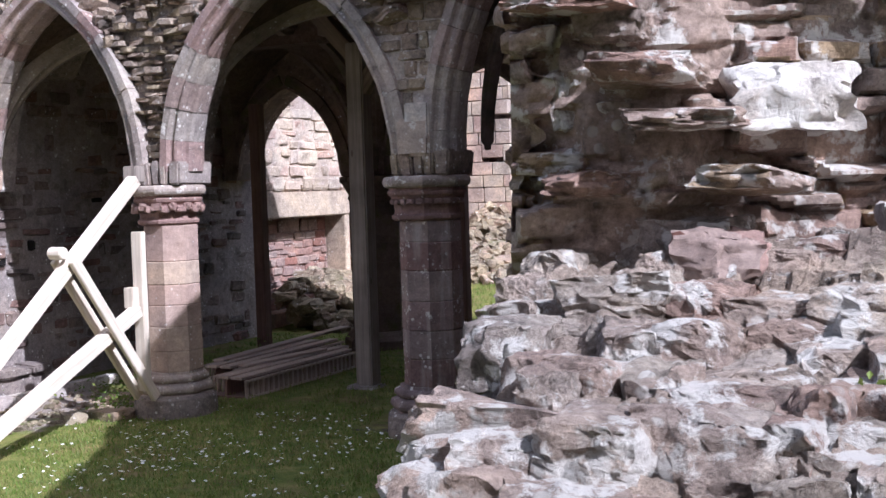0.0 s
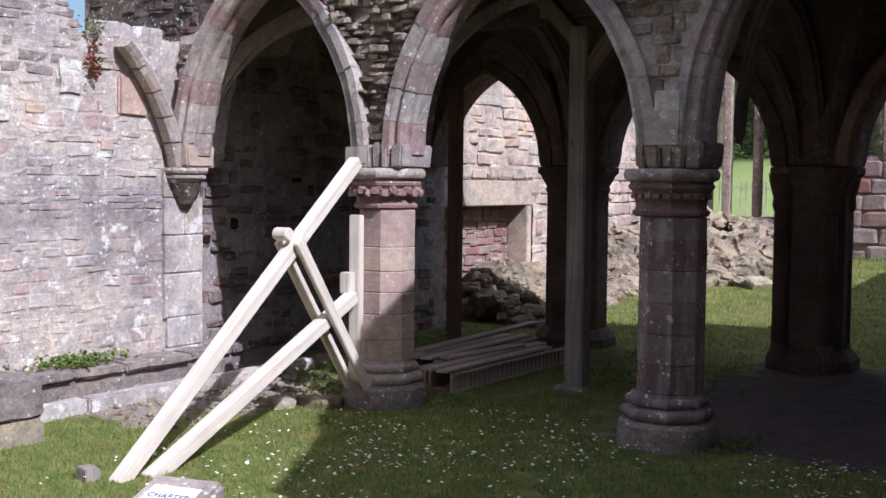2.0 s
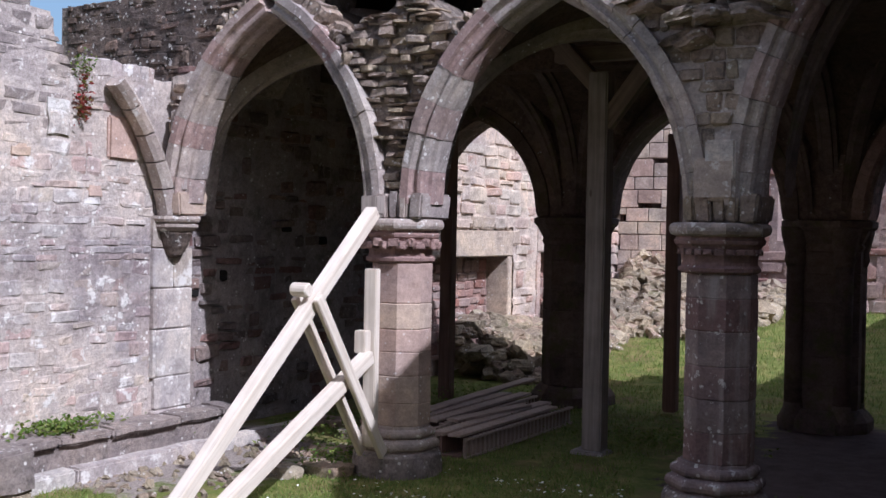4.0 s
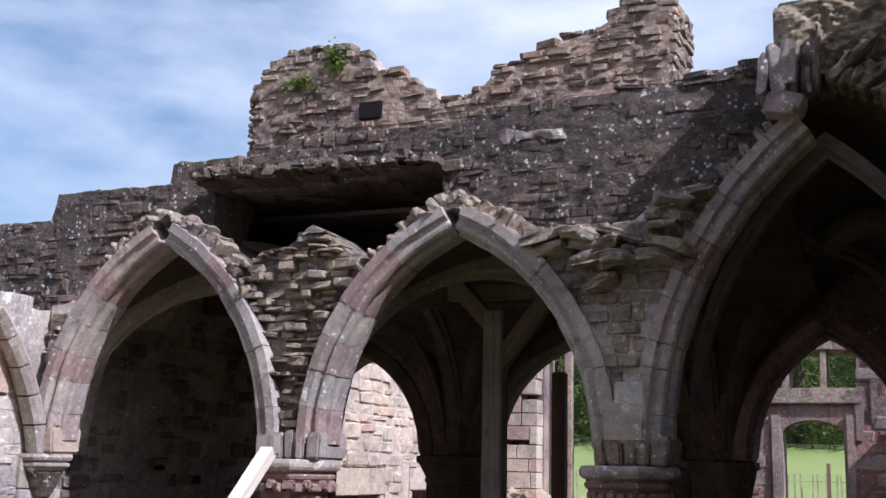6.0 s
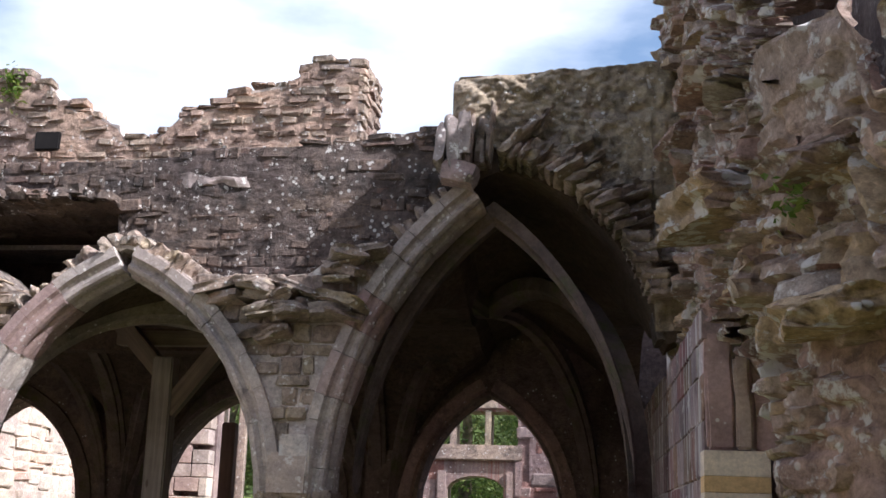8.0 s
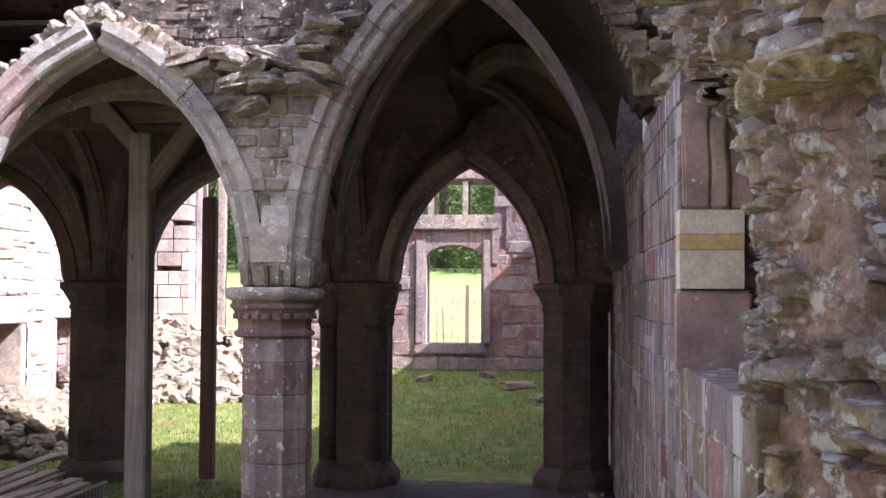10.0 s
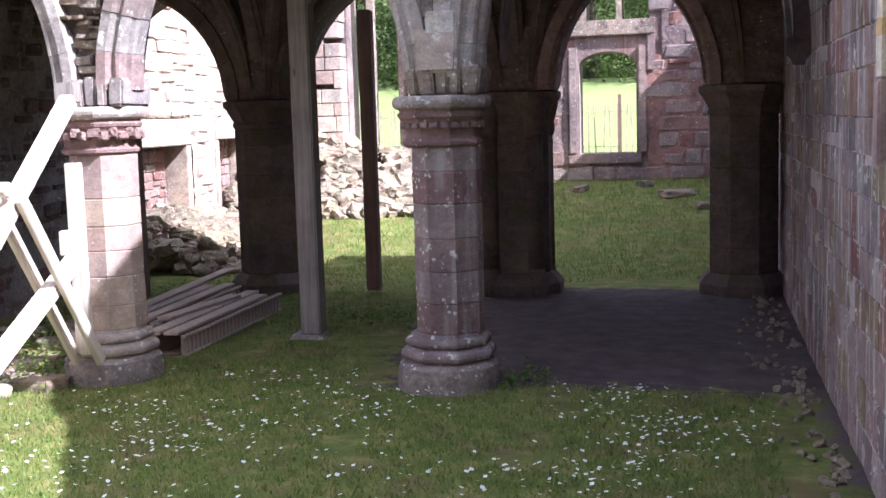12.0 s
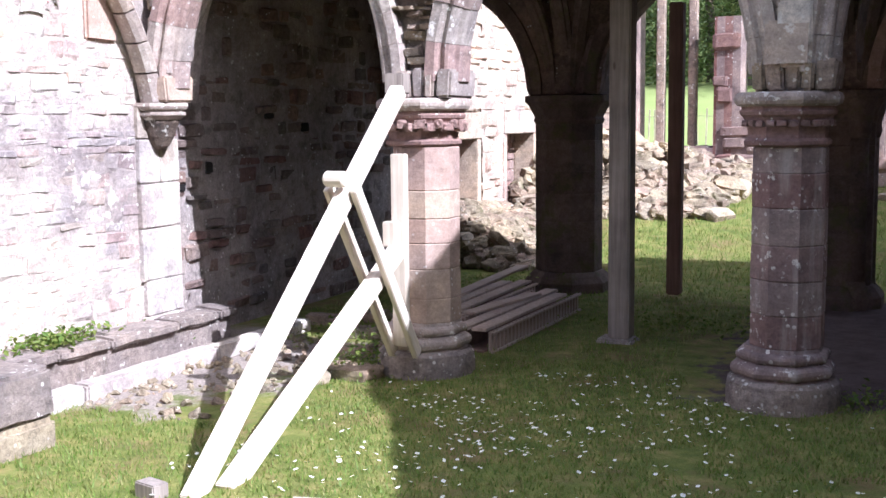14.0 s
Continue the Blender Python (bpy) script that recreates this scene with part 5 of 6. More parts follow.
for (xa, za), (xb, zb) in zip(curve, curve[1:]):
    L = math.hypot(xb - xa, zb - za)
    for s in range(max(2, int(L / 0.06))):
        t = (s + rng.random() * 0.5) / max(2, int(L / 0.06))
        x, z = xa + (xb - xa) * t, za + (zb - za) * t
        ang = math.atan2(zb - za, xb - xa) - 0.45
        u, w = Vector((math.cos(ang), 0, math.sin(ang))), Vector((-math.sin(ang), 0, math.cos(ang)))
        hgt = rng.uniform(0.12, 0.22)
        for lay in range(3):
            ring.add(basis(Vector((x, -0.10 + rng.uniform(-0.07, 0.05) + 0.1 * lay, z)) + w * hgt * (0.5 + 0.85 * lay), u, Vector((0, 1, 0)), w, (rng.uniform(0.03, 0.075), 0.36, hgt)))
ring.done()


def over_low(x):
    for (xa, za), (xb, zb) in zip(curve, curve[1:]):
        if xa <= x <= xb:
            return za + (zb - za) * (x - xa) / (xb - xa) + 0.08
    return 3.0 if x > 2.2 else 4.06


over = strip_wall("wall_over_vault", frange(0.94, 2.5, 0.06), over_low, lambda x: 4.70 + 0.08 * (x - 1) + ragged(x, 0.03, 5, 2), 0.02, 0.4, M_DARKMORTAR)
tagged(over, "rough masonry above the broken vault", "wall", kind="structure")
masonry(over, M_SPANDREL, (0, 0.0, 0), (1, 0, 0), (0, -1, 0), 0.95, 2.3, 3.2, 4.76, (0.06, 0.12), (0.1, 0.3), 0.2, 0.03, 0.012, keep=lambda x, z: z > over_low(x) + 0.22, seed=92, rough=1.8)
mortar_skin("crust", lambda a, t: (Vector((0.96 + 1.5 * a, -0.075, over_low(0.96 + 1.5 * a) + 0.03 + (4.66 + 0.08 * 1.5 * a - over_low(0.96 + 1.5 * a)) * t)), Vector((0, -1, 0))), 110, 70, 0.07, M_SPANDREL, over, "weathered crust over the broken vault", 31, 3.4, 0.35)
plank = thing("plank", "weathered plank lying along the broken wall top", "plank", at=(0.95, 0.3, 4.76))
beam("board", (0.95, 0.30, 4.765), (2.1, 0.30, 4.87), 0.26, 0.035, M_GREYWOOD, plank)
# the hanging end of the broken rib
tail = thing("broken_rib", "splintered rib stone hanging at the arch crown", "rib", at=(0.98, -0.2, 4.05))
for k, (dx, dz, sx, sz) in enumerate(((0.0, 0.16, 0.10, 0.34), (0.075, 0.2, 0.08, 0.28), (-0.07, 0.12, 0.07, 0.26), (0.04, -0.06, 0.22, 0.14))):
    child("stone", block_mesh("slab", k, M_ABACUS if k < 2 else M_ARCH, "stone"), tail, "", Matrix.Translation((dx, -0.05, dz)) @ Matrix.Rotation(0.12 * (k - 1), 4, "Y") @ Matrix.Diagonal((sx, 0.2, sz, 1)))

# ---- the court behind: hearth wall, window wall ----
XF, YC = -4.85, 10.92
OPEN_F = [(4.6, 6.68, 0.2, 1.435), (7.71, 8.76, 0.2, 1.48)]


def panel_wall_yz(name, x0, x1, ya, yb, za, top, holes, mat):
    """A wall in the yz plane with square openings right through the given depth."""
    ycuts = sorted({ya, yb, *[q for h in holes for q in h[:2]], *[y for y in frange(ya, yb, 0.25)]})
    obs = []
    bm = bmesh.new()
    for a, b in zip(ycuts, ycuts[1:]):
        if b - a < 1e-4:
            continue
        m = (a + b) / 2
        spans = [(za, top(m))]
        for h in holes:
            if h[0] < m < h[1]:
                spans = [(za, h[2]), (h[3], top(m))]
        for z0, z1 in spans:
            if z1 > z0:
                box(bm, x0, x1, a, b, z0, z1)
    return bm


bm = panel_wall_yz("wall_hearth", XF - 0.5, XF - 0.03, 4.2, 10.9, -0.3, lambda y: 4.2 + ragged(y, 0.15, 1.2, 3), OPEN_F, M_FIRE)
me = bpy.data.meshes.new("wall_hearth")
bm.to_mesh(me)
bm.free()
me.materials.append(M_FIRE)
hearth = tagged(new("wall_hearth", me), "sun-bleached pink and cream wall with two recessed hearths", "wall", kind="structure")
masonry(hearth, M_FIRE, (XF, 0, 0), (0, 1, 0), (1, 0, 0), 4.2, 10.85, 0.0, 4.1, (0.10, 0.24), (0.16, 0.5), 0.14, 0.02, 0.012,
        keep=lambda u, z: not any(a - 0.12 < u < b + 0.12 and z < d + 0.36 for a, b, c, d in OPEN_F), seed=101, rough=1.0)
mortar_skin("mortar_skin", lambda a, t: (Vector((XF + 0.004, 6.84 + 0.72 * a, 0.5 + 3.55 * t)), Vector((1, 0, 0))), 40, 150, 0.022, M_FIRE, hearth, "worn plaster over the stones", 5, 2.6, 0.2)
mortar_skin("mortar_skin", lambda a, t: (Vector((XF + 0.004, 4.2 + 6.6 * a, 1.86 + 2.2 * t)), Vector((1, 0, 0))), 260, 100, 0.022, M_FIRE, hearth, "worn plaster over the stones", 6, 2.6, 0.25)
for a, b, c, d in OPEN_F:
    bm = bmesh.new()
    box(bm, XF - 0.3, XF + 0.02, a - 0.13, b + 0.13, d, d + 0.34, 0.015)
    part("lintel", bm, M_FIRE, hearth, "broad plain hearth lintel")
    for q in (a - 0.126, b - 0.004):
        bm = bmesh.new()
        box(bm, XF - 0.3, XF + 0.012, q, q + 0.13, -0.1, d - 0.003, 0.01)
        part("jamb", bm, M_FIRE, hearth)
    bm = bmesh.new()
    box(bm, XF - 0.46, XF - 0.32, a - 0.1, b + 0.1, -0.2, d + 0.1)
    part("hearth_back", bm, M_COURT, hearth, "brown stained back of the hearth")
    masonry(hearth, M_COURT, (XF - 0.31, 0, 0), (0, 1, 0), (1, 0, 0), a, b, 0.2, d, (0.1, 0.2), (0.14, 0.32), 0.1, 0.01, 0.01, seed=int(a * 9), rough=1.2)


def court_top(x):
    if x < -3.95:
        return 4.2
    if x < -2.72:
        return 1.22 + ragged(x, 0.04, 3, 2)
    if x < -2.32:
        return 3.2
    if x < -1.1:
        return 1.7 + 0.5 * smooth01((x + 2.1) / 0.8) + ragged(x, 0.05, 3, 8)
    return 4.3 + ragged(x, 0.1, 2, 3)


WIN = (-0.22, 0.655, 1.055, 2.40)
UP = [(-0.70, -0.20, 3.0, 3.62), (-0.10, 0.35, 3.0, 3.62), (0.45, 0.87, 3.0, 3.62)]


def court_holes(x, z):
    if WIN[0] < x < WIN[1] and WIN[2] < z < WIN[3] + 0.26:
        return True
    return any(a < x < b and c < z < d for a, b, c, d in UP)


def win_head(x):
    c, r = (WIN[0] + WIN[1]) / 2, (WIN[1] - WIN[0]) / 2
    return WIN[3] + 0.22 * math.sqrt(max(0, 1 - ((x - c) / r) ** 2))


cuts = sorted({-5.2, -3.95, -2.72, -2.32, -1.1, 2.6, *WIN[:2], *[q for u in UP for q in u[:2]], *frange(-5.2, 2.6, 0.12), *frange(-0.22, 0.655, 0.035)})
bm = bmesh.new()
for a, b in zip(cuts, cuts[1:]):
    if b - a < 1e-4:
        continue
    m = (a + b) / 2
    spans = [(-0.3, court_top(m))]
    cut = []
    if WIN[0] < m < WIN[1]:
        cut.append((WIN[2], win_head(m)))
    cut += [(c, d) for (p, q, c, d) in UP if p < m < q]
    z = -0.3
    for c, d in cut:
        box(bm, a, b, YC + 0.03, YC + 0.6, z, c)
        z = d
    box(bm, a, b, YC + 0.03, YC + 0.6, z, max(court_top(m), z + 0.05))
me = bpy.data.meshes.new("wall_north")
bm.to_mesh(me)
bm.free()
me.materials.append(M_COURT)
court = tagged(new("wall_north", me), "ruined red sandstone wall with an arched window and mullioned lights", "wall", kind="structure")
masonry(court, M_COURT, (0, YC, 0), (1, 0, 0), (0, -1, 0), -3.95, 2.3, 0.2, 4.25, (0.16, 0.27), (0.24, 0.55), 0.14, 0.014, 0.012,
        keep=lambda x, z: z < court_top(x) - 0.03 and not court_holes(x, z) and not (-0.86 < x < 1.02 and 2.6 < z < 3.05) and not (-0.36 < x < 0.8 and 0.95 < z < 2.7), seed=111, rough=0.7)
masonry(court, M_FIRE, (0, YC - 0.25, 0), (1, 0, 0), (0, -1, 0), -4.84, -3.97, 0.2, 4.15, (0.2, 0.3), (0.3, 0.42), 0.5, 0.012, 0.010, kind="ashlar", seed=112, rough=0.3)
for k, (xa, xb, za, zb) in enumerate(((-0.84, -0.4, 0.5, 2.55), (0.82, 2.3, 0.5, 2.55), (1.05, 2.3, 2.55, 4.1))):
    mortar_skin("mortar_skin", lambda a, t: (Vector((xa + (xb - xa) * a, YC - 0.002, za + (zb - za) * t)), Vector((0, -1, 0))), 70, 80, 0.018, M_COURT, court, "mortar smeared over the courses", 7 + k, 2.6)
win = thing("window_1", "arched stone window opening onto bright grass", "window", kind="structure", at=(0.218, YC, 1.055))
for nm, x0, x1, z0, z1 in (("window_sill", -0.62, 0.52, -0.16, -0.004), ("jamb", -0.60, -0.465, 0.0, 1.64), ("jamb", 0.465, 0.60, 0.0, 1.64), ("lintel", -0.95, 0.72, 1.80, 2.04), ("jamb", 0.60, 0.72, 1.25, 1.797)):
    bm = bmesh.new()
    box(bm, x0, x1, -0.05, 0.2, z0, z1, 0.02)
    part(nm, bm, M_SPANDREL if nm == "lintel" else M_COURT, win, "worn stone " + nm.replace("_", " "))
upw = thing("window_2", "row of open lights with square stone mullions", "window", kind="structure", at=(0.218, YC, 3.0))
for x in (-0.368, 0.182):
    bm = bmesh.new()
    box(bm, x - 0.05, x + 0.05, 0.0, 0.25, 0.0, 0.65, 0.015)
    part("mullion", bm, M_SPANDREL, upw)
bm = bmesh.new()
box(bm, -0.95, 0.72, -0.02, 0.25, 0.652, 0.80, 0.02)
part("lintel", bm, M_SPANDREL, upw)
low_win = thing("window_3", "standing mullions of a ruined window on a low wall", "window", kind="structure", at=(-3.35, YC + 0.3, 1.2))
for x in (-0.26, 0.25):
    bm = bmesh.new()
    box(bm, x - 0.06, x + 0.06, -0.1, 0.1, 0.03, 3.0, 0.02)
    part("mullion", bm, M_SPANDREL, low_win)

# ---- timber ----
prop = thing("timber_prop", "pale sawn raking prop bolted together against the column", "prop", at=(-2.2, -2.85, 0))
beam("raker", (-2.215, -2.80, -0.03), (-2.335, -0.41, 1.89), 0.09, 0.09, M_NEWWOOD, prop)
beam("lower_raker", (-2.15, -2.62, -0.03), (-2.345, -0.43, 0.88), 0.095, 0.09, M_NEWWOOD, prop)
beam("upright", (-2.36, -0.365, 0.24), (-2.36, -0.365, 1.49), 0.10, 0.06, M_NEWWOOD, prop)
for dx in (-0.095, 0.08):
    beam("brace", (-2.30 + dx, -1.20, 1.33), (-2.33 + dx, -0.36, 0.19), 0.04, 0.085, M_NEWWOOD, prop)
bm = lathe([(0.038, 0.03), (0.046, 0.04), (0.046, 0.15), (0.038, 0.16)], 14)
bolt = part("round_peg", bm, M_NEWWOOD, prop)
bolt.matrix_basis = Matrix.Translation((-0.21, 1.60, 1.375)) @ Matrix.Rotation(radians(90), 4, "Y")
bm = bmesh.new()
box(bm, -0.23, -0.14, 2.37, 2.45, 0.90, 1.06, 0.006)
part("cleat", bm, M_NEWWOOD, prop)
bm = bmesh.new()
box(bm, -0.22, -0.09, 2.41, 2.52, 1.87, 2.0, 0.008)
part("head_block", bm, M_GREYWOOD, prop, "small weathered wedge block")
foot = thing("foot_board", "short sole board at the foot of the prop", "board", at=(-2.38, -2.86, 0))
bm = bmesh.new()
box(bm, -0.07, 0.07, -0.05, 0.04, -0.02, 0.07, 0.006)
ob = part("board", bm, M_GREYWOOD, foot)
ob.rotation_euler = (0, 0, -0.25)


def post(x, y, w, top, mat, label, arms=True, pad=True):
    p = thing("timber_post", label, "post", "shoring posts under the vault", at=(x, y, 0))
    if pad:
        bm = bmesh.new()
        box(bm, -0.17, 0.12, -0.12, 0.12, -0.03, 0.03, 0.015)
        part("pad_stone", bm, M_MORTAR, p)
    beam("shaft", (x, y, 0.03), (x, y, top), w, w, mat, p, bev=0.012)
    if arms:
        beam("knee_brace", (x + w * 0.2, y, top - 0.42), (x + 0.46, y + 0.05, top + 0.16), w * 0.8, w * 0.8, M_KNEE, p)
        beam("knee_brace", (x - w * 0.1, y, top - 0.12), (x - 0.42, y + 0.02, top + 0.30), w * 0.8, w * 0.8, M_KNEE, p)
        beam("head", (x - 0.45, y + 0.12, top + 0.17), (x + 0.5, y + 0.12, top + 0.17), w * 0.7, w * 0.7, M_KNEE, p)
    return p


post(-1.42, 1.48, 0.165, 3.05, M_GREYWOOD, "tall silvered oak post with knee braces on a pad stone")
post(-1.56, 3.75, 0.13, 2.75, M_REDWOOD, "slim reddish timber post inside the passage", arms=False, pad=False)
post(-3.78, 3.2, 0.13, 2.75, M_REDWOOD, "dark reddish timber post beside the inner pier", arms=False, pad=False)


def slatted_stack(x, y, yaw, L, W, H, label):
    s = thing("slatted_pallet", label, "pallet", "slatted pallets", at=(x, y, 0))
    s.rotation_euler = (0, 0, yaw)
    rr = random.Random(int(x * 50))
    n = int(L / 0.075)
    for side in (-W / 2, W / 2):
        for i in range(n):
            bm = bmesh.new()
            box(bm, -0.019, 0.019, -0.012, 0.012, 0.0, H, 0.003)
            ob = part("slat", bm, M_SLAT, s)
            ob.location = (-L / 2 + L * (i + 0.5) / n, side, 0.0)
        for z in (0.0, H - 0.02):
            bm = bmesh.new()
            box(bm, -L / 2, L / 2, side + (-0.035 if side < 0 else 0.013), side + (-0.013 if side < 0 else 0.035), z, z + 0.02, 0.003)
            part("rail", bm, M_SLAT, s)
    for i in range(int(W / 0.15)):
        bm = bmesh.new()
        yb = -W / 2 + 0.15 * i + 0.02
        box(bm, -L / 2, L / 2 - rr.uniform(0, 0.25), yb, yb + 0.12, H + 0.003, H + 0.026 + 0.004 * (i % 2), 0.004)
        part("deck_board", bm, M_SLAT, s)
    # dark board added down the middle so the slat gaps look shaded
    bm = bmesh.new()
    box(bm, -L / 2 + 0.02, L / 2 - 0.02, -0.01, 0.01, 0.021, H)
    part("inner_board", bm, M_REDWOOD, s, "added dark board for the shade between the slats")
    bm = bmesh.new()
    box(bm, -L / 2, L / 2, -W / 2 + 0.04, W / 2 - 0.04, 0.0, 0.02)
    part("underboard", bm, M_REDWOOD, s)
    return s


slatted_stack(-2.38, 1.68, radians(90), 2.05, 0.42, 0.16, "brown slatted duckboard lying on the grass")
slatted_stack(-2.92, 2.15, radians(92), 2.0, 0.42, 0.16, "long brown slatted duckboard beside another")
for k, (a, b) in enumerate((((-2.55, 1.15, 0.20), (-2.40, 2.25, 0.205)), ((-2.98, 1.35, 0.20), (-3.15, 3.9, 0.21)))):
    lb = thing("loose_board", "loose weathered board on the duckboards", "board", "loose boards", at=a)
    beam("board", a, b, 0.13, 0.022, M_SLAT, lb)

# ---- bench, kerb and loose stones by the west wall ----
bench = thing("stone_bench", "low stone wall bench with broken coping slabs", "bench", at=(XW, 0, 0))
bm = bmesh.new()
box(bm, 0.0, 0.24, -5.5, 0.52, -0.1, 0.17, 0.01)
part("base", bm, M_BENCH, bench)
rng = random.Random(77)
y = -5.4
while y < 0.5:
    L = rng.uniform(0.45, 0.8)
    bm = bmesh.new()
    box(bm, -0.0, 0.30 + rng.uniform(-0.02, 0.02), y, min(y + L, 0.56) - 0.012, 0.173, 0.25 + rng.uniform(-0.01, 0.01), 0.018)
    bmesh.ops.subdivide_edges(bm, edges=[e for e in bm.edges if e.calc_length() > 0.15], cuts=3, use_grid_fill=True)
    for v in bm.verts:
        v.co += Vector(noise.noise_vector(v.co * 5)) * 0.016
    part("coping_slab", bm, M_BENCH, bench)
    y += L
kerb = thing("stone_kerb", "long pale dressed kerb beam lying along the bench", "kerb", at=(-3.96, 0, 0))
for a, b in ((-3.6, -1.62), (-1.6, -0.28), (-0.26, 1.0)):
    bm = bmesh.new()
    box(bm, -0.07, 0.07, a, b, -0.02, 0.095 + 0.01 * (a < -1), 0.015)
    bmesh.ops.subdivide_edges(bm, edges=[e for e in bm.edges if e.calc_length() > 0.3], cuts=5)
    for v in bm.verts:
        v.co += Vector(noise.noise_vector(v.co * 4)) * 0.012
    part("kerb_length", bm, M_RUBBLE, kerb)
blk = thing("squared_block", "squared grey stone block set on a smaller footing", "stone block", at=(-3.66, -2.55, 0))
bm = bmesh.new()
box(bm, -0.5, 0.22, -0.22, 0.2, 0.15, 0.42, 0.025)
bmesh.ops.subdivide_edges(bm, edges=bm.edges[:], cuts=2, use_grid_fill=True)
for v in bm.verts:
    v.co += Vector(noise.noise_vector(v.co * 5)) * 0.018
part("block", bm, M_BENCH, blk)
bm = bmesh.new()
box(bm, -0.5, 0.24, -0.26, 0.2, -0.05, 0.147, 0.03)
part("footing", bm, M_DEBRIS, blk)

flats = Pile(thing("fallen_stones", "flat fallen stones scattered in the turf", "stones", at=(0, 0, 0)), M_DEBRIS, "slab", "stone", 200)
for x, y, s in ((-2.75, -0.35, 0.4), (-2.95, -0.55, 0.3), (-3.1, 0.2, 0.35), (-3.3, 0.9, 0.3), (-3.6, 1.6, 0.3), (-3.9, 1.3, 0.34), (-3.5, 2.4, 0.26), (1.3, 9.2, 0.5), (0.8, 10.0, 0.3), (1.7, 8.3, 0.3), (-0.1, 9.6, 0.25)):
    q = Euler((rng.uniform(-0.1, 0.1), rng.uniform(-0.1, 0.1), rng.uniform(0, 3))).to_matrix()
    flats.add(basis(Vector((x, y, ground_z(x, y) + 0.02)), q @ Vector((1, 0, 0)), q @ Vector((0, 1, 0)), q @ Vector((0, 0, 1)), (s, s * 0.6, 0.12)))
for i in range(150):
    y = rng.uniform(-2.5, 4.3)
    x = 2.26 - abs(rng.gauss(0, 0.16))
    s = rng.uniform(0.015, 0.05)
    q = Euler((rng.random(), rng.random(), rng.random() * 6)).to_matrix()
    flats.add(basis(Vector((x, y, ground_z(x, y) + s * 0.2)), q @ Vector((1, 0, 0)), q @ Vector((0, 1, 0)), q @ Vector((0, 0, 1)), (s * 1.3, s, s * 0.7)), False)
for i in range(260):
    x, y = rng.uniform(-4.0, -2.9), rng.uniform(-1.7, 0.6)
    s = rng.uniform(0.015, 0.06)
    q = Euler((rng.random(), rng.random(), rng.random() * 6)).to_matrix()
    flats.add(basis(Vector((x, y, ground_z(x, y) + s * 0.15)), q @ Vector((1, 0, 0)), q @ Vector((0, 1, 0)), q @ Vector((0, 0, 1)), (s * 1.5, s, s * 0.6)), False)
flats.done()


def heap(label, x0, x1, y0, y1, hgt, count, size, seed, peak):
    h = thing("rubble_heap", label, "rubble heap", "rubble heaps", at=(0, 0, 0))
    p = Pile(h, M_DEBRIS, "slab", "stone", 300)
    q_ = random.Random(seed)
    for i in range(count):
        x, y = q_.uniform(x0, x1), q_.uniform(y0, y1)
        u, v = (x - x0) / (x1 - x0), (y - y0) / (y1 - y0)
        prof = peak(u, v)
        z = ground_z(x, y) + hgt * prof * (1.0 if i % 2 else q_.random())
        s = q_.uniform(*size)
        e = Euler((q_.gauss(0, 0.35), q_.gauss(0, 0.35), q_.uniform(0, 6.3))).to_matrix()
        p.add(basis(Vector((x, y, z + s * 0.1)), e @ Vector((1, 0, 0)), e @ Vector((0, 1, 0)), e @ Vector((0, 0, 1)), (s * q_.uniform(1.0, 1.5), s, s * q_.uniform(0.4, 0.7))))
    p.done()


heap("sunlit heap of fallen yellowish rubble under the hearth", -4.82, -3.55, 4.9, 9.4, 0.6, 520, (0.11, 0.26), 5, lambda u, v: max(0.0, 1 - u * 1.05) * (0.7 + 0.3 * math.sin(v * 9)))
heap("heap of fallen stones in the corner of the court", -4.5, -2.0, 8.0, 10.9, 0.75, 480, (0.12, 0.3), 6, lambda u, v: max(0.05, v) * (1 - 0.6 * u))

# ---- the name stone ----
sign = thing("name_stone", "small sloping stone marker with a white lettered plate", "sign", at=(-1.12, -3.45, ground_z(-1.12, -3.45)))
SW, SD = 0.40, 0.46
bm = bmesh.new()
vs = [bm.verts.new(p) for p in ((-SW / 2, -SD / 2, -0.05), (SW / 2, -SD / 2, -0.05), (SW / 2, SD / 2, -0.05), (-SW / 2, SD / 2, -0.05),
                                (-SW / 2, -SD / 2, 0.13), (SW / 2, -SD / 2, 0.13), (SW / 2, SD / 2, 0.27), (-SW / 2, SD / 2, 0.27))]
for f in ((3, 2, 1, 0), (4, 5, 6, 7), (0, 1, 5, 4), (1, 2, 6, 5), (2, 3, 7, 6), (3, 0, 4, 7)):
    bm.faces.new([vs[k] for k in f])
bmesh.ops.bevel(bm, geom=bm.edges[:], offset=0.02, segments=2, affect="EDGES")
part("stone_body", bm, M_ABACUS, sign, "lichened stone wedge")
slope = math.atan2(0.14, SD)
plate_m = Matrix.Translation((0.0, 0.0, 0.203)) @ Matrix.Rotation(slope, 4, "X")
bm = bmesh.new()
box(bm, -0.135, 0.135, -0.15, 0.13, 0.0, 0.006, 0.002)
plate = part("plate", bm, M_PLATE, sign, "white plate")
plate.matrix_basis = plate_m
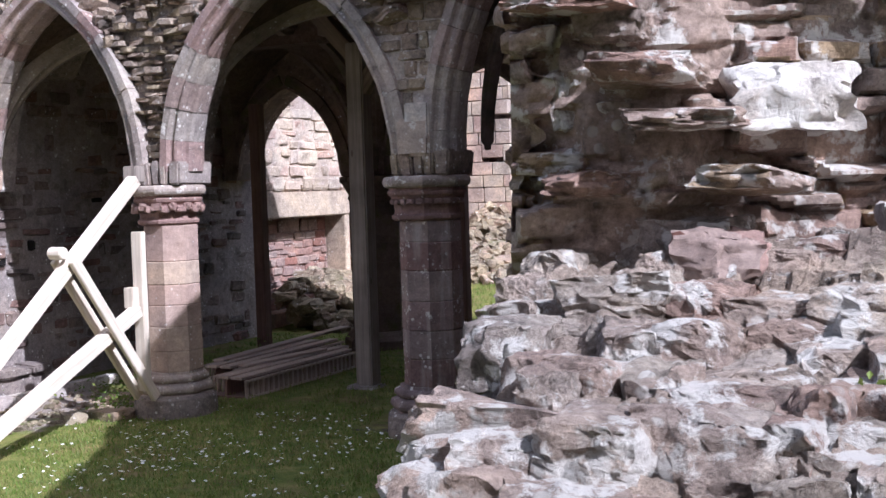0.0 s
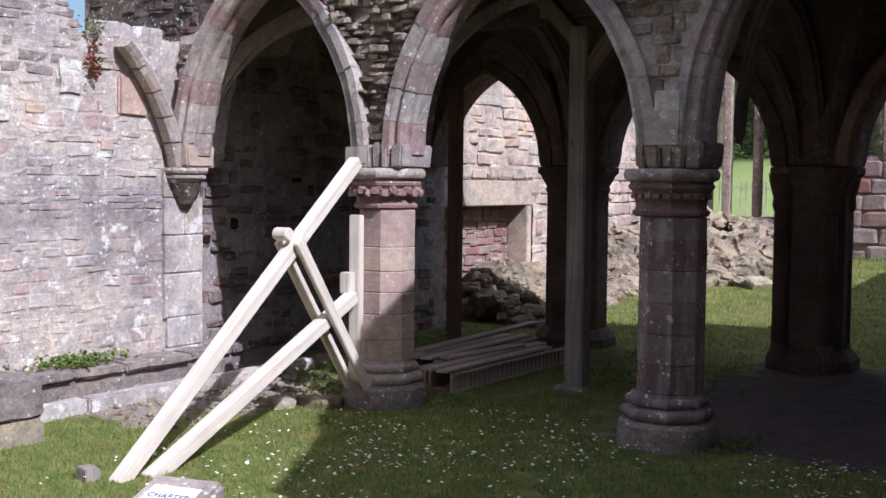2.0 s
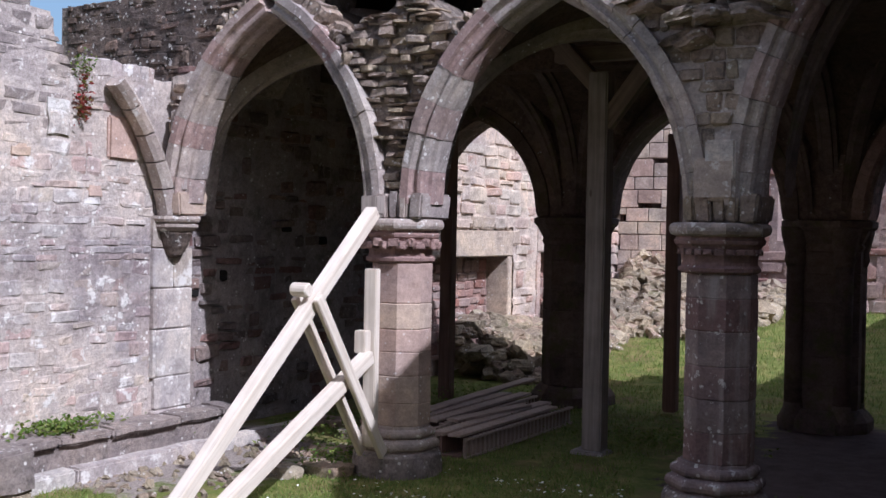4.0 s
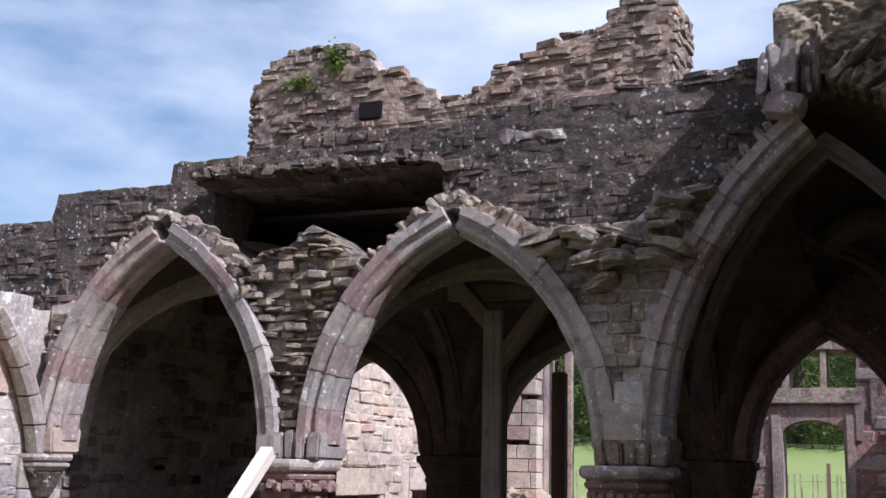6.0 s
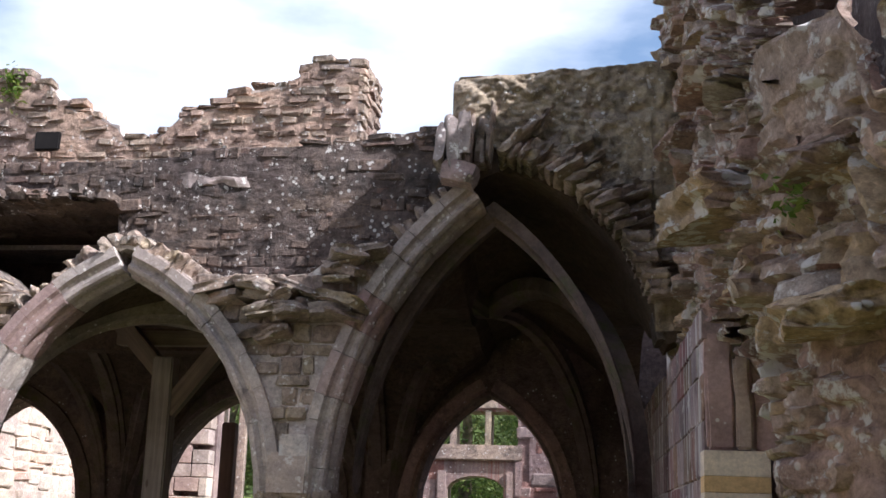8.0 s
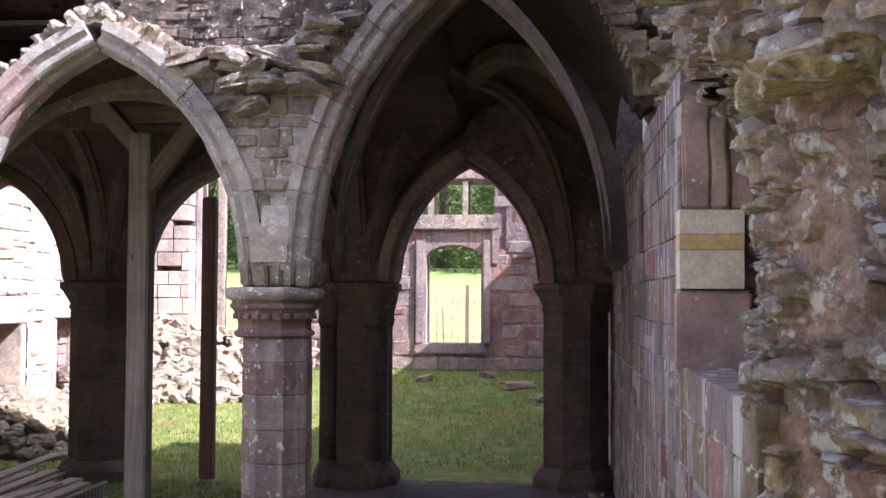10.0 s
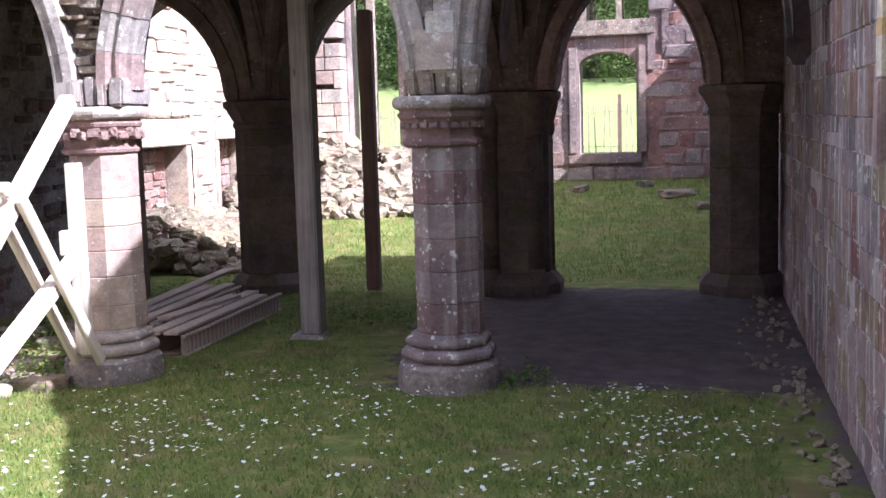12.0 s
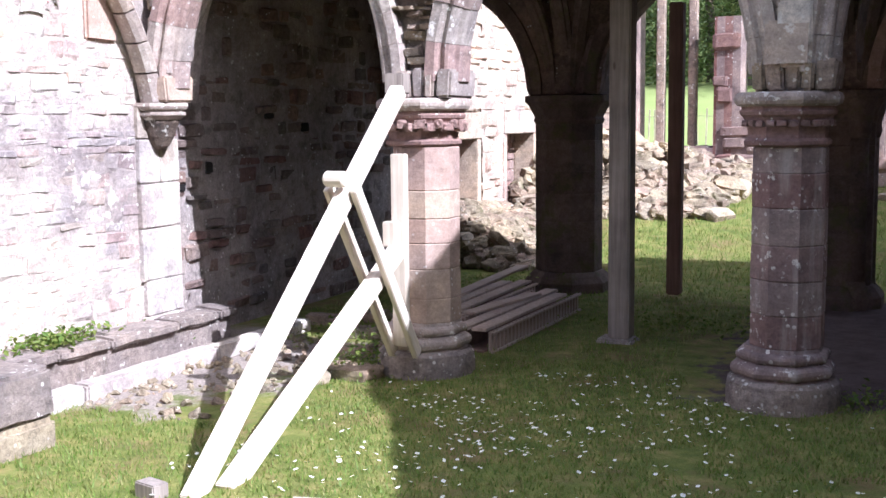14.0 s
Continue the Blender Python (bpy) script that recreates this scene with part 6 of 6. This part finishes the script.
for txt, yy, size in (("CHAPTER", 0.02, 0.052), ("HOUSE", -0.05, 0.052)):
    fc = bpy.data.curves.new("lettering", "FONT")
    fc.body, fc.size, fc.align_x, fc.extrude = txt, size, "CENTER", 0.001
    fc.space_character = 1.05
    fo = new("lettering", fc)
    dg = bpy.context.evaluated_depsgraph_get()
    me = bpy.data.meshes.new_from_object(fo.evaluated_get(dg))
    bpy.data.objects.remove(fo)
    me.materials.clear()
    me.materials.append(M_BLUE)
    child("lettering", me, plate, "blue capitals reading " + txt, Matrix.Translation((0, yy, 0.0075)))
sign.rotation_euler = (0, 0, radians(13))


# ---- plants ----
def plant(name, label, cat, spots, mat, size, seed):
    r = random.Random(seed)
    v, f = [], []
    for c, spread, cnt in spots:
        leafy(v, f, r, c, spread, cnt, size)
    return tagged(new(name, mesh_from(name, v, f, mat)), label, cat, kind="stuff")


plant("wall_creeper", "small creeper with crimson leaves on the rubble wall", "plant", [((XW + 0.05, -1.02, 2.66), (0.02, 0.04, 0.07), 140), ((XW + 0.05, -1.0, 2.82), (0.02, 0.035, 0.06), 50)], M_REDLEAF, 0.035, 3)
plant("wall_weed", "yellow-green weeds growing from the wall top", "plant", [((XW + 0.05, -1.04, 2.95), (0.03, 0.05, 0.05), 90)], M_WEED, 0.03, 4)
for k, tuft in enumerate((((-3.35, 1.56, 5.2), (0.09, 0.03, 0.05), 130), ((-3.02, 1.56, 5.36), (0.06, 0.03, 0.09), 130))):
    plant("wall_weed", "ferny weeds rooted in the ruined gable", "plant", [tuft], M_WEED, 0.05, 5 + 20 * k)
plant("wall_weed", "low green weeds on the stone bench", "plant", [((XW + 0.12, -1.25, 0.29), (0.06, 0.22, 0.03), 420)], M_WEED, 0.045, 6)
plant("wall_weed", "small fern in a crevice of the broken wall", "plant", [((3.60, -5.22, 1.37), (0.03, 0.025, 0.018), 60)], M_WEED, 0.022, 7)
plant("wall_weed", "tuft of weed on the torn wall", "plant", [((2.35, -3.95, 2.75), (0.03, 0.05, 0.03), 60)], M_WEED, 0.03, 8)
for k, tuft in enumerate((((-2.75, -0.25, 0.1), (0.12, 0.1, 0.06), 300), ((-3.3, 0.6, 0.06), (0.3, 0.3, 0.04), 350), ((-3.0, 1.9, 0.06), (0.25, 0.4, 0.05), 350), ((-3.5, 3.3, 0.08), (0.4, 0.3, 0.06), 350), ((0.45, 0.1, 0.04), (0.10, 0.12, 0.03), 160), ((-1.2, 2.2, 0.04), (0.4, 0.3, 0.03), 400))):
    plant("nettle_clump", "rank green weeds round the column foot", "plant", [tuft], M_WEED, 0.035, 9 + 20 * k)


# turf blades where the walk sees the ground closest
def is_turf(x, y):
    w = noise.noise(Vector((x * 0.8, y * 0.8, 3)))
    if x > 2.0 + 0.2 * w and y < 4.6:
        return False
    if -0.1 + 0.2 * w < y < 4.4 and x > -0.6 + 0.7 * w:
        return False
    if x < -2.75 + 0.6 * w and -1.7 < y < 1.0:
        return False
    if noise.noise(Vector((x * 2.6, y * 2.6, 7.7))) > 0.52:
        return False
    return x < 2.2 or y < -5.9


rs = np.random.RandomState(4)
bv, bf = [], []
for x0, x1, y0, y1, cnt, hgt in ((-4.6, 2.2, -4.6, 0.6, 80000, 0.032), (-4.4, 0.5, 0.6, 4.6, 12000, 0.045), (-3.6, 2.2, 4.6, 10.9, 22000, 0.06)):
    px, py = rs.uniform(x0, x1, cnt), rs.uniform(y0, y1, cnt)
    an, le, hh = rs.uniform(0, 6.283, cnt), rs.uniform(-0.6, 0.6, (cnt, 2)), rs.uniform(0.4, 1.3, cnt) * hgt
    for x, y, a, l2, h in zip(px, py, an, le, hh):
        if not is_turf(x, y):
            continue
        z = ground_z(x, y) - 0.004
        dx, dy = 0.005 * math.cos(a), 0.005 * math.sin(a)
        o = len(bv)
        bv += [(x - dx, y - dy, z), (x + dx, y + dy, z), (x + l2[0] * h, y + l2[1] * h, z + h)]
        bf.append((o, o + 1, o + 2))
tagged(new("grass", mesh_from("grass", bv, bf, M_GRASS)), "short trodden turf of green blades", "grass", kind="stuff")

# daisies: a ring of petals round a yellow eye
pv, pf, cv, cf = [], [], [], []
cnt = 0
while cnt < 1900:
    x, y = rs.uniform(-2.6, 2.0), rs.uniform(-4.2, 0.2)
    dens = 0.42 + 0.9 * noise.noise(Vector((x * 1.3, y * 1.3, 9)))
    if rs.rand() > dens or not is_turf(x, y) or (x < -2 and rs.rand() < 0.6):
        cnt += 0.2
        continue
    cnt += 1
    z = ground_z(x, y) + rs.uniform(0.025, 0.05)
    r = rs.uniform(0.008, 0.0145)
    ti = rs.uniform(-0.4, 0.4, 2)
    o = len(pv)
    pv.append((x, y, z))
    for q in range(8):
        a = q * math.pi / 4
        rr = r * (1.0 if q % 2 else 0.82)
        pv.append((x + rr * math.cos(a), y + rr * math.sin(a), z + 0.003 + ti[0] * rr * math.cos(a) + ti[1] * rr * math.sin(a)))
    pf += [(o, o + 1 + q, o + 1 + (q + 1) % 8) for q in range(8)]
    o = len(cv)
    cv += [(x + 0.004 * math.cos(a), y + 0.004 * math.sin(a), z + 0.004) for a in (0, 1.57, 3.14, 4.71)]
    cf.append((o, o + 1, o + 2, o + 3))
daisies = tagged(new("daisies", mesh_from("daisies", pv, pf, M_PETAL)), "white daisies scattered through the turf", "flowers", kind="stuff")
child("daisy_centres", mesh_from("daisy_centres", cv, cf, M_POLLEN), daisies)

# ---- beyond the court: railing, trees, hedge ----
rail = thing("paled_fence", "thin grey paled fence across the lawn", "fence", at=(0, 16.6, 0))
for z in (0.45, 1.15):
    beam("rail", (-9, 16.6, ground_z(0, 16.6) + z - 0.25), (6, 16.6, ground_z(0, 16.6) + z - 0.25), 0.03, 0.012, M_IRON, rail)
bar_me = None
for i in range(100):
    x = -9 + 0.15 * i
    z0 = ground_z(x, 16.6)
    lean = 0.05 * math.sin(i * 2.3)
    if bar_me is None:
        bm = bmesh.new()
        box(bm, -0.017, 0.017, -0.008, 0.008, -0.1, 1.05)
        bar_me = bpy.data.meshes.new("bar")
        bm.to_mesh(bar_me)
        bm.free()
        bar_me.materials.append(M_IRON)
    child("bar", bar_me, rail, "", Matrix.Translation((x, 0, z0)) @ Matrix.Rotation(lean, 4, "Y"))
stob = thing("fence_post", "brown wooden post beside the railing", "post", at=(0.0, 16.4, ground_z(0, 16.4)))
beam("shaft", (0.05, 16.4, ground_z(0, 16.4)), (0.05, 16.4, ground_z(0, 16.4) + 1.25), 0.07, 0.07, M_REDWOOD, stob)


def tree(x, y, h, crown, seed, label):
    r = random.Random(seed)
    z0 = ground_z(x, y)
    t = thing("tree", label, "tree", "trees behind the court", at=(x, y, z0))
    verts, faces, tips = [], [], []

    def limb(p, d, L, rad, depth):
        sides, seg = 6, 4
        base = len(verts)
        c, dd = p.copy(), d.normalized()
        for s in range(seg + 1):
            rr = rad * (1 - 0.6 * s / seg)
            a = dd.orthogonal().normalized()
            b = dd.cross(a)
            for k in range(sides):
                verts.append(c + (a * math.cos(k * 1.047) + b * math.sin(k * 1.047)) * rr)
            if s < seg:
                c = c + dd * L / seg
                dd = (dd + Vector((r.uniform(-0.2, 0.2), r.uniform(-0.2, 0.2), r.uniform(-0.05, 0.15)))).normalized()
        for s in range(seg):
            for k in range(sides):
                faces.append((base + s * sides + k, base + s * sides + (k + 1) % sides, base + (s + 1) * sides + (k + 1) % sides, base + (s + 1) * sides + k))
        if depth == 0 or L < 0.6:
            tips.append(c)
            return
        tips.append(c)
        for q in range(3 if depth > 1 else 4):
            a = r.uniform(0, 6.283)
            nd = (dd * 0.7 + Vector((math.cos(a), math.sin(a), r.uniform(-0.1, 0.6)))).normalized()
            limb(c - dd * L * r.uniform(0, 0.35), nd, L * r.uniform(0.5, 0.75), rad * 0.42, depth - 1)

    limb(Vector((0, 0, -0.2)), Vector((0, 0, 1)), h * 0.42, h * 0.022, 3)
    child("trunk", mesh_from("trunk", verts, faces, M_BARK, True), t)
    lv, lf = [], []
    for p in tips:
        leafy(lv, lf, r, p, (crown * 0.13, crown * 0.13, crown * 0.10), 150, 0.15)
    child("crown", mesh_from("crown", lv, lf, M_TREE), t)


for k, (x, y, h, c) in enumerate(((-9.5, 27, 10, 9), (-5.5, 30, 11, 9), (-2.0, 33, 12, 10), (1.2, 29, 9, 8), (4.0, 33, 12, 10), (8.5, 30, 11, 9), (-11, 34, 12, 10), (-8.0, 36, 12, 11), (0.0, 38, 13, 11), (13, 35, 12, 11), (17, 30, 11, 9))):
    tree(x, y, h, c, 40 + k, "leafy spring tree with thin branches and gaps")
hv, hf = [], []
hr = random.Random(6)
for i in range(2600):
    x = hr.uniform(-26, 20)
    y = hr.uniform(29.5, 44)
    leafy(hv, hf, hr, (x, y, ground_z(x, y) + hr.uniform(0.1, 0.9 + (y - 29.5) * 0.4)), (0.6, 0.5, 0.4), 34, 0.16)
tagged(new("undergrowth", mesh_from("undergrowth", hv, hf, M_TREE)), "tangled green undergrowth at the wood's edge", "bushes", kind="stuff")

# the wooded bank that closes the view
wv, wf = [], []
for j in range(25):
    for i in range(121):
        x, t = -60 + i, j / 24
        wv.append((x, 46 + 5 * t + 1.6 * noise.noise(Vector((x * 0.35, t * 6, 2))), -1 + 11.5 * t + 2.2 * t * noise.noise(Vector((x * 0.22, 5, 1)))))
for j in range(24):
    for i in range(120):
        o = j * 121 + i
        wf.append((o, o + 1, o + 122, o + 121))
tagged(new("backdrop", mesh_from("backdrop", wv, wf, plain("wooded_bank", (0.06, 0.085, 0.025), 0.9, 0.7, 1.3, 1.0))), "dense far woodland closing the view", "woodland", kind="structure")
